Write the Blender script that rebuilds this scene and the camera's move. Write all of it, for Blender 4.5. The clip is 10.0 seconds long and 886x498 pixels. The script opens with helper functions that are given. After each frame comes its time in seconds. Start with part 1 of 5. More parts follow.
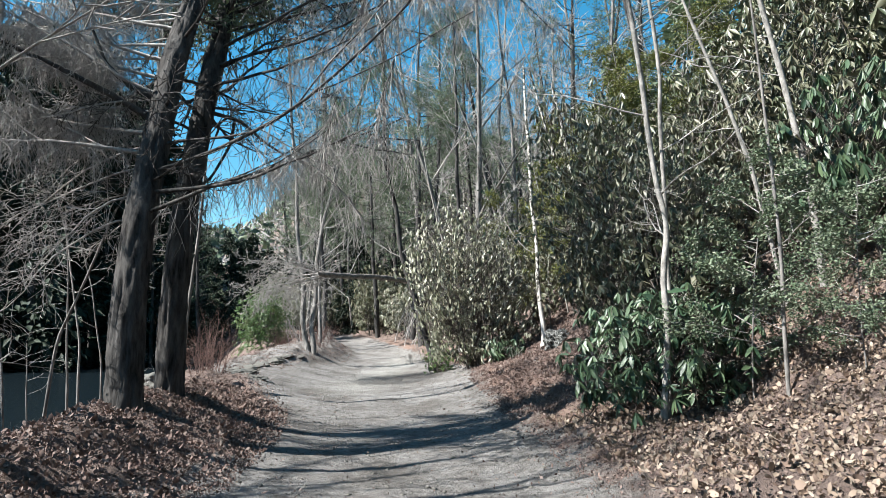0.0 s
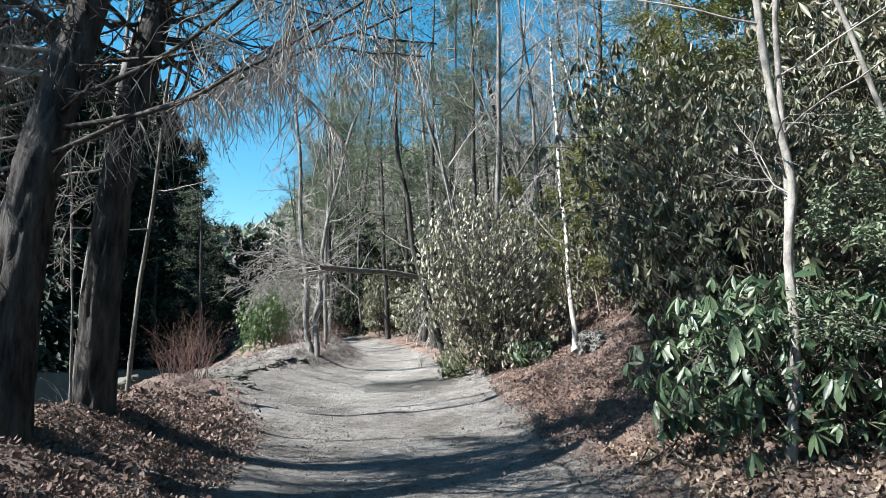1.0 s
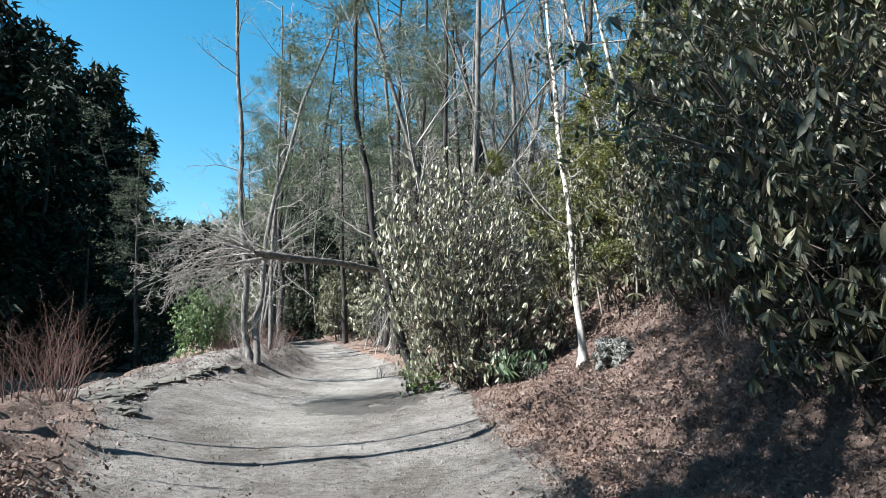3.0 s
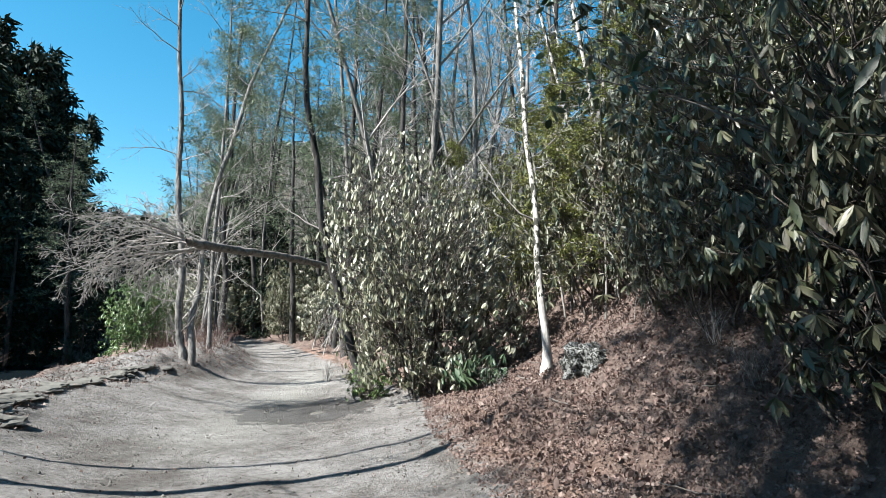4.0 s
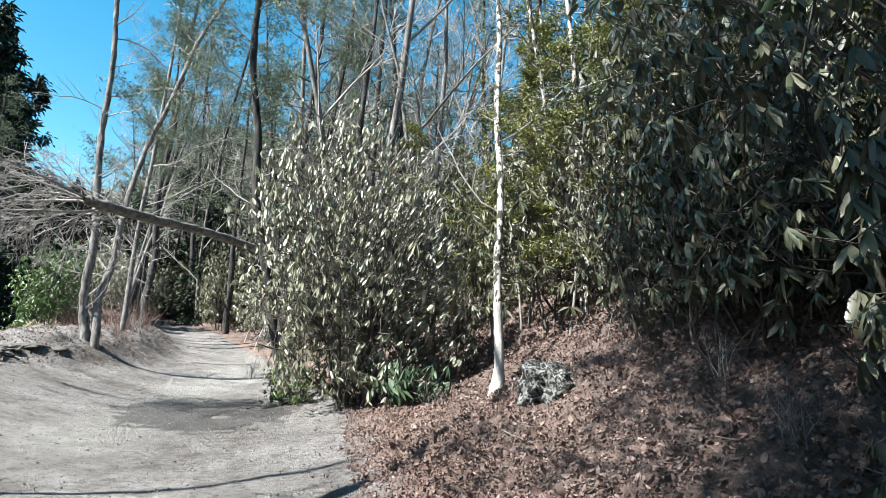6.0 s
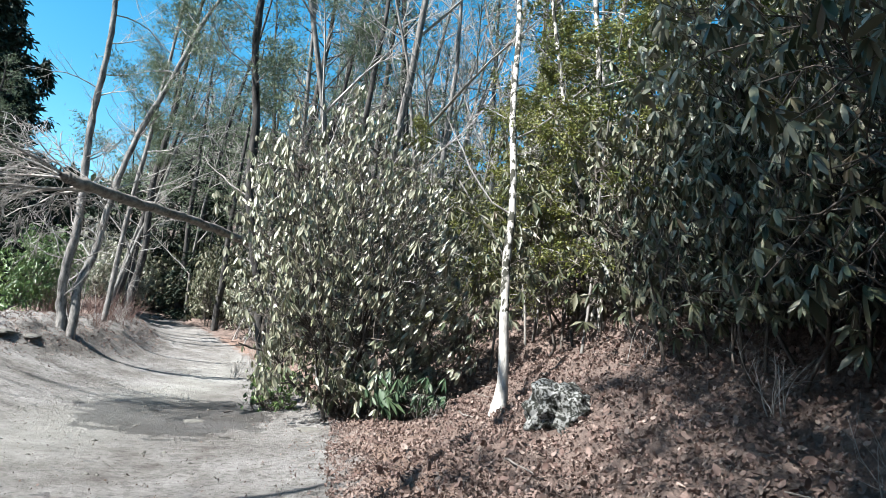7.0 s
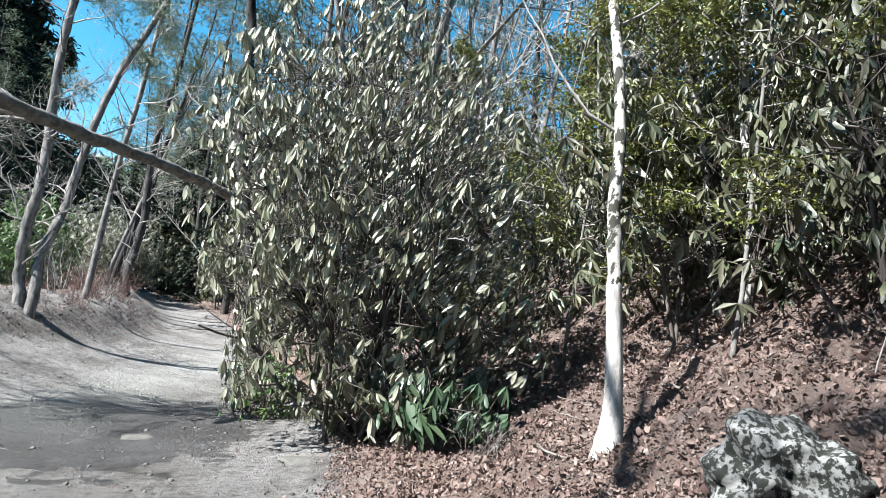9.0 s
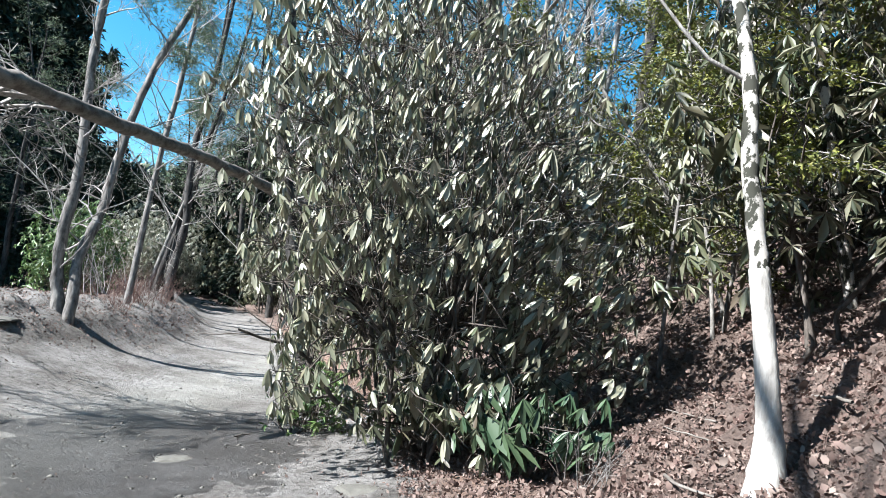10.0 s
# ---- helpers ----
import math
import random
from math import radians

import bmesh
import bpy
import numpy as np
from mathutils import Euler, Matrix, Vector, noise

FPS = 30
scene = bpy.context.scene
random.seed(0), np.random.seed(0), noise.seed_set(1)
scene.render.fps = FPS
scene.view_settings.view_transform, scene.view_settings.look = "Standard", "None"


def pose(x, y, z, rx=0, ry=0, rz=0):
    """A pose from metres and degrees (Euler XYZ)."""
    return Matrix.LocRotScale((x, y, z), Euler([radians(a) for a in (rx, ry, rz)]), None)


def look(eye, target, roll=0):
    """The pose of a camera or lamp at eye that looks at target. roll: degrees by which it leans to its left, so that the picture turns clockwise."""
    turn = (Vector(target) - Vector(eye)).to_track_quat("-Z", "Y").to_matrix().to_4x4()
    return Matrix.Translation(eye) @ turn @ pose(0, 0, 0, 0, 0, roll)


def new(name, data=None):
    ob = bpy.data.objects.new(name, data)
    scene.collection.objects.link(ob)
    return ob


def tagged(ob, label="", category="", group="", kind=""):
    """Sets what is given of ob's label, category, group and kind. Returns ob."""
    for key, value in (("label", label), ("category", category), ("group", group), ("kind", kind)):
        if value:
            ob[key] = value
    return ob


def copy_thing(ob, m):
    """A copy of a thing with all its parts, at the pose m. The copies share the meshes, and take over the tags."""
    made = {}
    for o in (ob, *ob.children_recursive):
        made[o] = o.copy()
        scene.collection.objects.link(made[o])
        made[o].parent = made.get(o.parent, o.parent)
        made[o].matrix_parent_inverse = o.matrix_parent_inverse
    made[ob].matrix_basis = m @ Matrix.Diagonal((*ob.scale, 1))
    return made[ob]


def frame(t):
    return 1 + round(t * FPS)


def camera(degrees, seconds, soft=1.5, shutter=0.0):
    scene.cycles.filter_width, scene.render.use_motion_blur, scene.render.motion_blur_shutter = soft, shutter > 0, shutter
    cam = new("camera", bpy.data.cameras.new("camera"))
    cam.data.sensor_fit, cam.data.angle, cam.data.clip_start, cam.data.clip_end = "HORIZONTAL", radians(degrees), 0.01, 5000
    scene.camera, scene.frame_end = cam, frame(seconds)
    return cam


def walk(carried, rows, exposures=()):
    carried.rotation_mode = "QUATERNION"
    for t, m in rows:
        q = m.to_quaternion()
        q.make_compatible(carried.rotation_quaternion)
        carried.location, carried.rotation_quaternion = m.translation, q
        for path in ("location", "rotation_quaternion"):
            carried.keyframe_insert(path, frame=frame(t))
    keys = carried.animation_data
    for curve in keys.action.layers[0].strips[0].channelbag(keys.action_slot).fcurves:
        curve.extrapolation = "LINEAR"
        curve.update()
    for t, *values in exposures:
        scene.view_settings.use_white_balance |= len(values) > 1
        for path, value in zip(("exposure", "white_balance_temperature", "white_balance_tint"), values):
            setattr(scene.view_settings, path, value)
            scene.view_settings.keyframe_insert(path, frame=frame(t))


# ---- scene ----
# camera and its walk: t, x, y, z, yaw, pitch, lean to the right
cam = camera(68.0, 10.0, 0.5)
ROWS = [
    (0, -0.068, -0.079, 1.567, -0.38, 6.30, 1.12),
    (0.5, -0.105, 0.998, 1.546, 0.09, 6.17, 1.14),
    (1, -0.151, 2.038, 1.504, 0.73, 6.51, 0.58),
    (1.5, -0.165, 3.019, 1.471, 0.90, 6.57, 0.95),
    (2, -0.287, 3.945, 1.464, 0.22, 6.58, 0.36),
    (3.5, -0.304, 6.138, 1.481, -4.45, 6.98, -0.21),
    (4, -0.226, 6.648, 1.470, -6.54, 7.03, -1.01),
    (4.5, -0.113, 7.131, 1.469, -8.42, 7.22, -2.14),
    (5, 0.001, 7.599, 1.456, -9.47, 7.34, -3.41),
    (5.5, 0.087, 7.995, 1.451, -10.08, 7.50, -4.59),
    (7, 0.220, 9.128, 1.447, -10.47, 8.69, -9.28),
    (7.5, 0.298, 9.808, 1.447, -10.36, 8.91, -10.94),
    (8, 0.374, 10.583, 1.444, -10.05, 8.82, -12.47),
    (8.5, 0.456, 11.377, 1.435, -9.45, 8.58, -12.52),
    (9, 0.511, 12.204, 1.408, -8.56, 7.53, -10.62),
    (9.5, 0.456, 12.878, 1.384, -6.78, 7.22, -10.52),
    (10, 0.368, 13.225, 1.367, -5.16, 6.98, -9.79),
]
walk(cam, [(t, pose(x, y, z, 0, 0, yaw) @ pose(0, 0, 0, 90 + pitch, 0, 0) @ pose(0, 0, 0, 0, 0, -lean))
           for t, x, y, z, yaw, pitch, lean in ROWS], [(0.0, 1.9, 6150, 8.5), (2.0, 1.92, 6150, 8.5), (3.5, 1.91, 6150, 8.5), (5.5, 2.06, 6150, 8.5), (7.0, 2.1, 6100, 8.5), (10.0, 2.12, 5900, 8.8)])

# world, sun
TO_SUN = Vector((-1.0, -0.32, 1.0)).normalized()
world = bpy.data.worlds.new("sky")
scene.world = world
world.use_nodes = True
wn = world.node_tree.nodes
sky = wn.new("ShaderNodeTexSky")
sky.sky_type, sky.sun_disc = "NISHITA", False
sky.sun_elevation, sky.sun_rotation = math.asin(TO_SUN.z), math.atan2(TO_SUN.x, TO_SUN.y)
sky.air_density, sky.dust_density, sky.ozone_density = 1.0, 0.5, 1.5
deep = wn.new("ShaderNodeHueSaturation")
deep.inputs["Hue"].default_value, deep.inputs["Saturation"].default_value, deep.inputs["Value"].default_value = 0.475, 1.4, 1.1
world.node_tree.links.new(sky.outputs[0], deep.inputs["Color"])
world.node_tree.links.new(deep.outputs[0], wn["Background"].inputs[0])
wn["Background"].inputs[1].default_value = 0.05
sun = new("sun", bpy.data.lights.new("sun", "SUN"))
sun.data.energy, sun.data.angle, sun.data.color = 5.0, radians(0.5), (1.0, 0.95, 0.87)
sun.matrix_world = look(TO_SUN * 60, (0, 0, 0))

# ---- materials ----
def mat(name, rough=0.8, spec=0.3):
    m = bpy.data.materials.new(name)
    m.use_nodes = True
    b = m.node_tree.nodes["Principled BSDF"]
    b.inputs["Roughness"].default_value = rough
    b.inputs["Specular IOR Level"].default_value = spec
    return m, m.node_tree.nodes, m.node_tree.links, b


def ramp(n, l, src, stops):
    r = n.new("ShaderNodeValToRGB")
    e = r.color_ramp.elements
    while len(e) < len(stops):
        e.new(0.5)
    for k, (p, c) in enumerate(stops):
        e[k].position, e[k].color = p, (*c, 1)
    l.new(src, r.inputs[0])
    return r.outputs[0]


def noise_tex(n, l, scale, detail=4.0, rough=0.6, stretch=None, coords="Object"):
    tc = n.new("ShaderNodeTexCoord")
    t = n.new("ShaderNodeTexNoise")
    t.inputs["Scale"].default_value, t.inputs["Detail"].default_value, t.inputs["Roughness"].default_value = scale, detail, rough
    if stretch:
        mp = n.new("ShaderNodeMapping")
        mp.inputs["Scale"].default_value = stretch
        l.new(tc.outputs[coords], mp.inputs[0])
        l.new(mp.outputs[0], t.inputs[0])
    else:
        l.new(tc.outputs[coords], t.inputs[0])
    return t.outputs["Fac"]


def mixc(n, l, fac, a, b, mode="MIX"):
    m = n.new("ShaderNodeMix")
    m.data_type, m.blend_type = "RGBA", mode
    for k, v in ((0, fac), (6, a), (7, b)):
        if hasattr(v, "default_value"):
            l.new(v, m.inputs[k])
        elif k == 0:
            m.inputs[0].default_value = v
        else:
            m.inputs[k].default_value = (*v, 1)
    return m.outputs[2]


def bump(n, l, b, src, strength, dist):
    k = n.new("ShaderNodeBump")
    k.inputs["Strength"].default_value, k.inputs["Distance"].default_value = strength, dist
    l.new(src, k.inputs["Height"])
    l.new(k.outputs[0], b.inputs["Normal"])


def bark_mat(name, dark, light, scale=9.0, stretch=(1, 1, 0.25), relief=0.02, patch=None):
    m, n, l, b = mat(name, 0.95, 0.15)
    a = noise_tex(n, l, scale, 8, 0.7, stretch)
    c = ramp(n, l, a, [(0.33, dark), (0.66, light)])
    if patch:
        p = ramp(n, l, noise_tex(n, l, 11.0, 5, 0.6, (1, 1, 0.6)), [(0.485, (0, 0, 0)), (0.53, (1, 1, 1))])
        c = mixc(n, l, p, c, patch)
    l.new(c, b.inputs["Base Color"])
    bump(n, l, b, a, 0.8, relief)
    return m


def leaf_mat(name, cols, rough=0.4, spec=0.5, through_light=0.25):
    m, n, l, b = mat(name, rough, spec)
    g = n.new("ShaderNodeNewGeometry")
    c = ramp(n, l, g.outputs["Random Per Island"], [(k / (len(cols) - 1), c) for k, c in enumerate(cols)])
    v = ramp(n, l, noise_tex(n, l, 1.3, 3), [(0.3, (0.7, 0.7, 0.7)), (0.7, (1.15, 1.15, 1.15))])
    c = mixc(n, l, 1.0, c, v, "MULTIPLY")
    l.new(c, b.inputs["Base Color"])
    t = n.new("ShaderNodeBsdfTranslucent")
    l.new(c, t.inputs[0])
    s = n.new("ShaderNodeMixShader")
    s.inputs[0].default_value = through_light * 0.6
    l.new(b.outputs[0], s.inputs[1])
    l.new(t.outputs[0], s.inputs[2])
    l.new(s.outputs[0], n["Material Output"].inputs[0])
    return m


BARK_PINE = bark_mat("pine_bark", (0.005, 0.0045, 0.0045), (0.085, 0.08, 0.076), 9.0, (1, 1, 0.22), 0.04)
BARK_GREY = bark_mat("grey_bark", (0.03, 0.028, 0.026), (0.25, 0.236, 0.222), 12.0, (1, 1, 0.3), 0.02)
BARK_PALE = bark_mat("pale_bark", (0.0924, 0.0858, 0.0792), (0.33, 0.314, 0.29), 14.0, (1, 1, 0.6), 0.012)
# Dark patches stand for bark blotches and for leaf shadows on the trunks.
BARK_MOTTLED = bark_mat("mottled_bark", (0.224, 0.205, 0.185), (0.396, 0.376, 0.35), 7.0, (1, 1, 0.5), 0.01, (0.033, 0.033, 0.0264))
BARK_BARE = bark_mat("bare_white_wood", (0.22, 0.205, 0.19), (0.46, 0.44, 0.41), 16.0, (1, 1, 0.2), 0.02)
TWIG = bark_mat("twig_bark", (0.132, 0.122, 0.115), (0.37, 0.35, 0.33), 20.0)
TWIG_RED = bark_mat("red_twig_bark", (0.05, 0.03, 0.026), (0.13, 0.083, 0.072), 20.0)
DEADWOOD = bark_mat("dead_wood", (0.0594, 0.0495, 0.0429), (0.238, 0.218, 0.198), 9.0, (0.3, 1, 1), 0.015)
# The palest tones stand in for sun glint on waxy leaves.
LEAF_RHODO = leaf_mat("rhododendron_leaf", [(0.05, 0.066, 0.033), (0.155, 0.165, 0.1), (0.3, 0.295, 0.22), (0.095, 0.105, 0.058), (0.42, 0.41, 0.325), (0.23, 0.225, 0.155), (0.125, 0.112, 0.072)], 0.38, 0.55, 0.2)
LEAF_DEEP = leaf_mat("deep_green_leaf", [(0.025, 0.05, 0.027), (0.045, 0.08, 0.042), (0.085, 0.12, 0.062), (0.03, 0.054, 0.032)], 0.42, 0.4, 0.2)
LEAF_MID = leaf_mat("grey_green_leaf", [(0.022, 0.036, 0.018), (0.065, 0.076, 0.038), (0.13, 0.13, 0.08), (0.034, 0.044, 0.022), (0.2, 0.195, 0.135), (0.09, 0.09, 0.052), (0.075, 0.058, 0.04)], 0.45, 0.45, 0.2)
LEAF_OLIVE = leaf_mat("olive_leaf", [(0.06, 0.072, 0.032), (0.09, 0.096, 0.045), (0.13, 0.115, 0.07), (0.07, 0.084, 0.044), (0.18, 0.17, 0.11)], 0.5, 0.4, 0.22)
LEAF_BRIGHT = leaf_mat("bright_green_leaf", [(0.058, 0.116, 0.029), (0.0812, 0.145, 0.0406), (0.116, 0.151, 0.0464)], 0.4, 0.5, 0.3)
LEAF_YELLOW = leaf_mat("yellow_green_leaf", [(0.09, 0.11, 0.02), (0.165, 0.175, 0.034), (0.05, 0.07, 0.018), (0.215, 0.21, 0.06), (0.065, 0.08, 0.025), (0.12, 0.105, 0.06)], 0.5, 0.35, 0.35)
NEEDLE_PINE = leaf_mat("pine_needle", [(0.075, 0.108, 0.06), (0.118, 0.145, 0.085), (0.068, 0.1, 0.06)], 0.6, 0.3, 0.2)
# Shade of the backlit far trees is put into these near-black greens.
NEEDLE_SHADED = leaf_mat("shaded_hemlock_needle", [(0.012, 0.02, 0.012), (0.018, 0.03, 0.016), (0.014, 0.024, 0.018)], 0.7, 0.2, 0.05)
NEEDLE_HEM = leaf_mat("young_hemlock_needle", [(0.075, 0.115, 0.06), (0.13, 0.16, 0.1), (0.085, 0.12, 0.075), (0.17, 0.185, 0.13)], 0.55, 0.3, 0.25)
LITTER = leaf_mat("dead_leaf", [(0.07, 0.043, 0.037), (0.15, 0.104, 0.09), (0.2, 0.15, 0.13), (0.1, 0.066, 0.056), (0.17, 0.124, 0.107), (0.24, 0.195, 0.17)], 0.8, 0.15, 0.12)


BARK_BITS = leaf_mat("bark_crumb", [(0.033, 0.0231, 0.0198), (0.0792, 0.0561, 0.0462), (0.132, 0.099, 0.0792)], 0.8, 0.2, 0.05)
LITTER_PALE = leaf_mat("tan_dead_leaf", [(0.17, 0.12, 0.085), (0.25, 0.195, 0.15), (0.29, 0.24, 0.19), (0.21, 0.155, 0.118), (0.12, 0.08, 0.06)], 0.7, 0.25, 0.15)


def stone_mat(name, dark, light, moss=None):
    m, n, l, b = mat(name, 0.9, 0.2)
    a = noise_tex(n, l, 6.0, 10, 0.7)
    c = ramp(n, l, a, [(0.3, dark), (0.7, light)])
    if moss:
        p = ramp(n, l, noise_tex(n, l, 30.0, 4, 0.6), [(0.45, (0, 0, 0)), (0.53, (1, 1, 1))])
        c = mixc(n, l, p, c, moss)
    l.new(c, b.inputs["Base Color"])
    bump(n, l, b, a, 0.7, 0.03)
    return m


STONE = stone_mat("grey_stone", (0.106, 0.0957, 0.0858), (0.251, 0.234, 0.218))
STONE_MUD = stone_mat("muddy_stone", (0.072, 0.069, 0.062), (0.145, 0.138, 0.122))
STEM = bark_mat("shrub_stem_bark", (0.033, 0.0277, 0.0238), (0.132, 0.115, 0.102), 18.0)
STONE_LICHEN = stone_mat("lichen_stone", (0.08, 0.079, 0.075), (0.24, 0.24, 0.235), (0.016, 0.017, 0.014))


def ground_mat():
    m, n, l, b = mat("dirt_and_litter", 0.95, 0.15)
    road = n.new("ShaderNodeAttribute")
    road.attribute_name = "road"
    wet = n.new("ShaderNodeAttribute")
    wet.attribute_name = "wet"
    red = n.new("ShaderNodeAttribute")
    red.attribute_name = "clay"
    fine = noise_tex(n, l, 28.0, 10, 0.8)
    mid = noise_tex(n, l, 3.0, 8, 0.65)
    big = noise_tex(n, l, 0.5, 5, 0.6)
    dirt = mixc(n, l, 0.5, ramp(n, l, fine, [(0.35, (0.112, 0.104, 0.099)), (0.65, (0.277, 0.267, 0.257))]),
                ramp(n, l, mid, [(0.33, (0.125, 0.117, 0.111)), (0.67, (0.29, 0.281, 0.271))]))
    worn = n.new("ShaderNodeAttribute")
    worn.attribute_name = "worn"
    grit = ramp(n, l, noise_tex(n, l, 11.0, 6, 0.75), [(0.36, (0.45, 0.44, 0.43)), (0.5, (1.0, 1.0, 1.0)), (0.66, (1.15, 1.15, 1.15))])
    dirt = mixc(n, l, 0.8, dirt, grit, "MULTIPLY")
    smudge = ramp(n, l, noise_tex(n, l, 1.6, 7, 0.7, (1.0, 0.45, 1.0)), [(0.38, (0.66, 0.64, 0.62)), (0.52, (1.0, 1.0, 1.0)), (0.68, (1.12, 1.12, 1.12))])
    dirt = mixc(n, l, 1.0, dirt, smudge, "MULTIPLY")
    dirt = mixc(n, l, worn.outputs["Fac"], dirt, ramp(n, l, mid, [(0.3, (0.2, 0.195, 0.18)), (0.7, (0.29, 0.285, 0.265))]))
    dirt = mixc(n, l, 1.0, dirt, ramp(n, l, big, [(0.3, (0.72, 0.7, 0.68)), (0.7, (1.18, 1.18, 1.18))]), "MULTIPLY")
    litter = mixc(n, l, 0.5, ramp(n, l, fine, [(0.35, (0.06, 0.042, 0.036)), (0.65, (0.25, 0.19, 0.165))]),
                  ramp(n, l, mid, [(0.35, (0.06, 0.042, 0.036)), (0.65, (0.22, 0.168, 0.145))]))
    clay = ramp(n, l, mid, [(0.3, (0.132, 0.0792, 0.0594)), (0.7, (0.264, 0.191, 0.155))])
    litter = mixc(n, l, red.outputs["Fac"], litter, clay)
    add = n.new("ShaderNodeMath")
    add.operation = "MULTIPLY_ADD"
    l.new(mid, add.inputs[0])
    add.inputs[1].default_value = 0.8
    l.new(road.outputs["Fac"], add.inputs[2])
    edge = ramp(n, l, add.outputs[0], [(0.75, (0, 0, 0)), (1.05, (1, 1, 1))])
    c = mixc(n, l, edge, litter, dirt)
    w = n.new("ShaderNodeMath")
    w.operation = "MULTIPLY_ADD"
    l.new(mid, w.inputs[0])
    w.inputs[1].default_value = 1.5
    l.new(wet.outputs["Fac"], w.inputs[2])
    wf = ramp(n, l, w.outputs[0], [(0.95, (0, 0, 0)), (1.25, (1, 1, 1))])
    c = mixc(n, l, wf, c, mixc(n, l, 1.0, c, (0.42, 0.42, 0.43), "MULTIPLY"))
    l.new(c, b.inputs["Base Color"])
    l.new(ramp(n, l, wf, [(0, (0.95,) * 3), (1, (0.4,) * 3)]), b.inputs["Roughness"])
    h = n.new("ShaderNodeMath")
    h.operation = "ADD"
    l.new(fine, h.inputs[0])
    l.new(mid, h.inputs[1])
    bump(n, l, b, h.outputs[0], 1.0, 0.055)
    return m


GROUND = ground_mat()


def water_mat():
    m, n, l, b = mat("creek_water", 0.25, 0.1)
    b.inputs["Base Color"].default_value = (0.004, 0.007, 0.009, 1)
    bump(n, l, b, noise_tex(n, l, 2.0, 5, 0.6, (0.5, 2.5, 1)), 0.3, 0.04)
    return m


WATER = water_mat()

# ---- mesh helpers ----
def quick(name, v, f, smooth=False):
    """A mesh from arrays of corners and of faces that all have the same number of corners."""
    v, f = np.asarray(v, np.float32), np.asarray(f, np.int32)
    me = bpy.data.meshes.new(name)
    me.vertices.add(len(v))
    me.vertices.foreach_set("co", v.ravel())
    me.loops.add(f.size)
    me.loops.foreach_set("vertex_index", f.ravel())
    me.polygons.add(len(f))
    me.polygons.foreach_set("loop_start", np.arange(len(f), dtype=np.int32) * f.shape[1])
    if smooth:
        me.polygons.foreach_set("use_smooth", np.ones(len(f), bool))
    me.update(calc_edges=True)
    me.validate()
    return me


def part(name, me, material, parent=None, label=""):
    ob = new(name, me)
    if not me.materials:
        me.materials.append(material)
    ob.parent = parent
    return tagged(ob, label)


def unit(a):
    return a / np.maximum(np.linalg.norm(a, axis=-1, keepdims=True), 1e-9)


def tubes(name, lines, sides=5, rough=0.0):
    """One mesh of tapered tubes along lines of (points, radii); rough: how uneven their sides are."""
    vs, fs, at = [], [], 0
    for pts, rad in lines:
        pts, rad = np.asarray(pts, float), np.asarray(rad, float)
        n = len(pts)
        tan = unit(np.gradient(pts, axis=0))
        ref = np.array((1.0, 0, 0)) if abs(tan[0, 0]) < 0.8 else np.array((0, 1.0, 0))
        a = unit(np.cross(tan, ref))
        b = np.cross(tan, a)
        th = np.arange(sides) * 2 * np.pi / sides
        wide = np.repeat(rad[:, None, None], sides, 1)
        if rough:
            wide = wide * np.array([[[1 + rough * (noise.noise((*(p * 9), k * 1.7)[:3]) + noise.noise((p[2] * 5 + k * 2.3, p[0] * 5, p[1] * 5)))] for k in range(sides)] for p in pts])
        ring = pts[:, None] + wide * (np.cos(th)[None, :, None] * a[:, None] + np.sin(th)[None, :, None] * b[:, None])
        vs.append(ring.reshape(-1, 3))
        i = np.arange(n - 1)[:, None] * sides
        k = np.arange(sides)[None]
        k2 = (k + 1) % sides
        fs.append(at + np.stack([i + k, i + k2, i + sides + k2, i + sides + k], -1).reshape(-1, 4))
        at += n * sides
    return quick(name, np.concatenate(vs), np.concatenate(fs), True)


def leaves(name, pos, axis, normal, length, width, fine=True, sag=0.15):
    """Leaves as one mesh: each starts at pos, runs along axis, and is folded a little along its rib."""
    axis = unit(np.asarray(axis, float))
    side = unit(np.cross(axis, np.asarray(normal, float)))
    nor = np.cross(side, axis)
    L, W = np.asarray(length)[:, None], np.asarray(width)[:, None]
    P = np.asarray(pos, float)
    if fine:
        rows, n = [P], 4 if fine > 1 else 2
        for f, w in ((0.14, 0.27), (0.38, 0.47), (0.66, 0.47), (0.88, 0.26)) if n == 4 else ((0.28, 0.44), (0.72, 0.42)):
            mid = P + axis * L * f - nor * L * sag * f * f
            rows += [mid + side * W * w, mid - nor * W * 0.1, mid - side * W * w]
        rows.append(P + axis * L - nor * L * sag)
        tri = [(0, 2, 1), (0, 3, 2)]
        for k in range(1, 3 * n - 2, 3):
            tri += [(k, k + 1, k + 4), (k, k + 4, k + 3), (k + 1, k + 2, k + 5), (k + 1, k + 5, k + 4)]
        k = 3 * n - 2
        tri = np.array(tri + [(k, k + 1, k + 3), (k + 1, k + 2, k + 3)])
    else:
        rows = [P, P + axis * L * 0.5 + side * W * 0.5 + nor * W * 0.15, P + axis * L - nor * L * sag, P + axis * L * 0.5 - side * W * 0.5 + nor * W * 0.15]
        tri = np.array([(0, 2, 1), (0, 3, 2)])
    v = np.stack(rows, 1)
    f = (np.arange(len(P)) * len(rows))[:, None, None] + tri[None]
    return quick(name, v.reshape(-1, 3), f.reshape(-1, 3), fine > 0)


def ball(rng, n):
    return unit(rng.normal(size=(n, 3)))


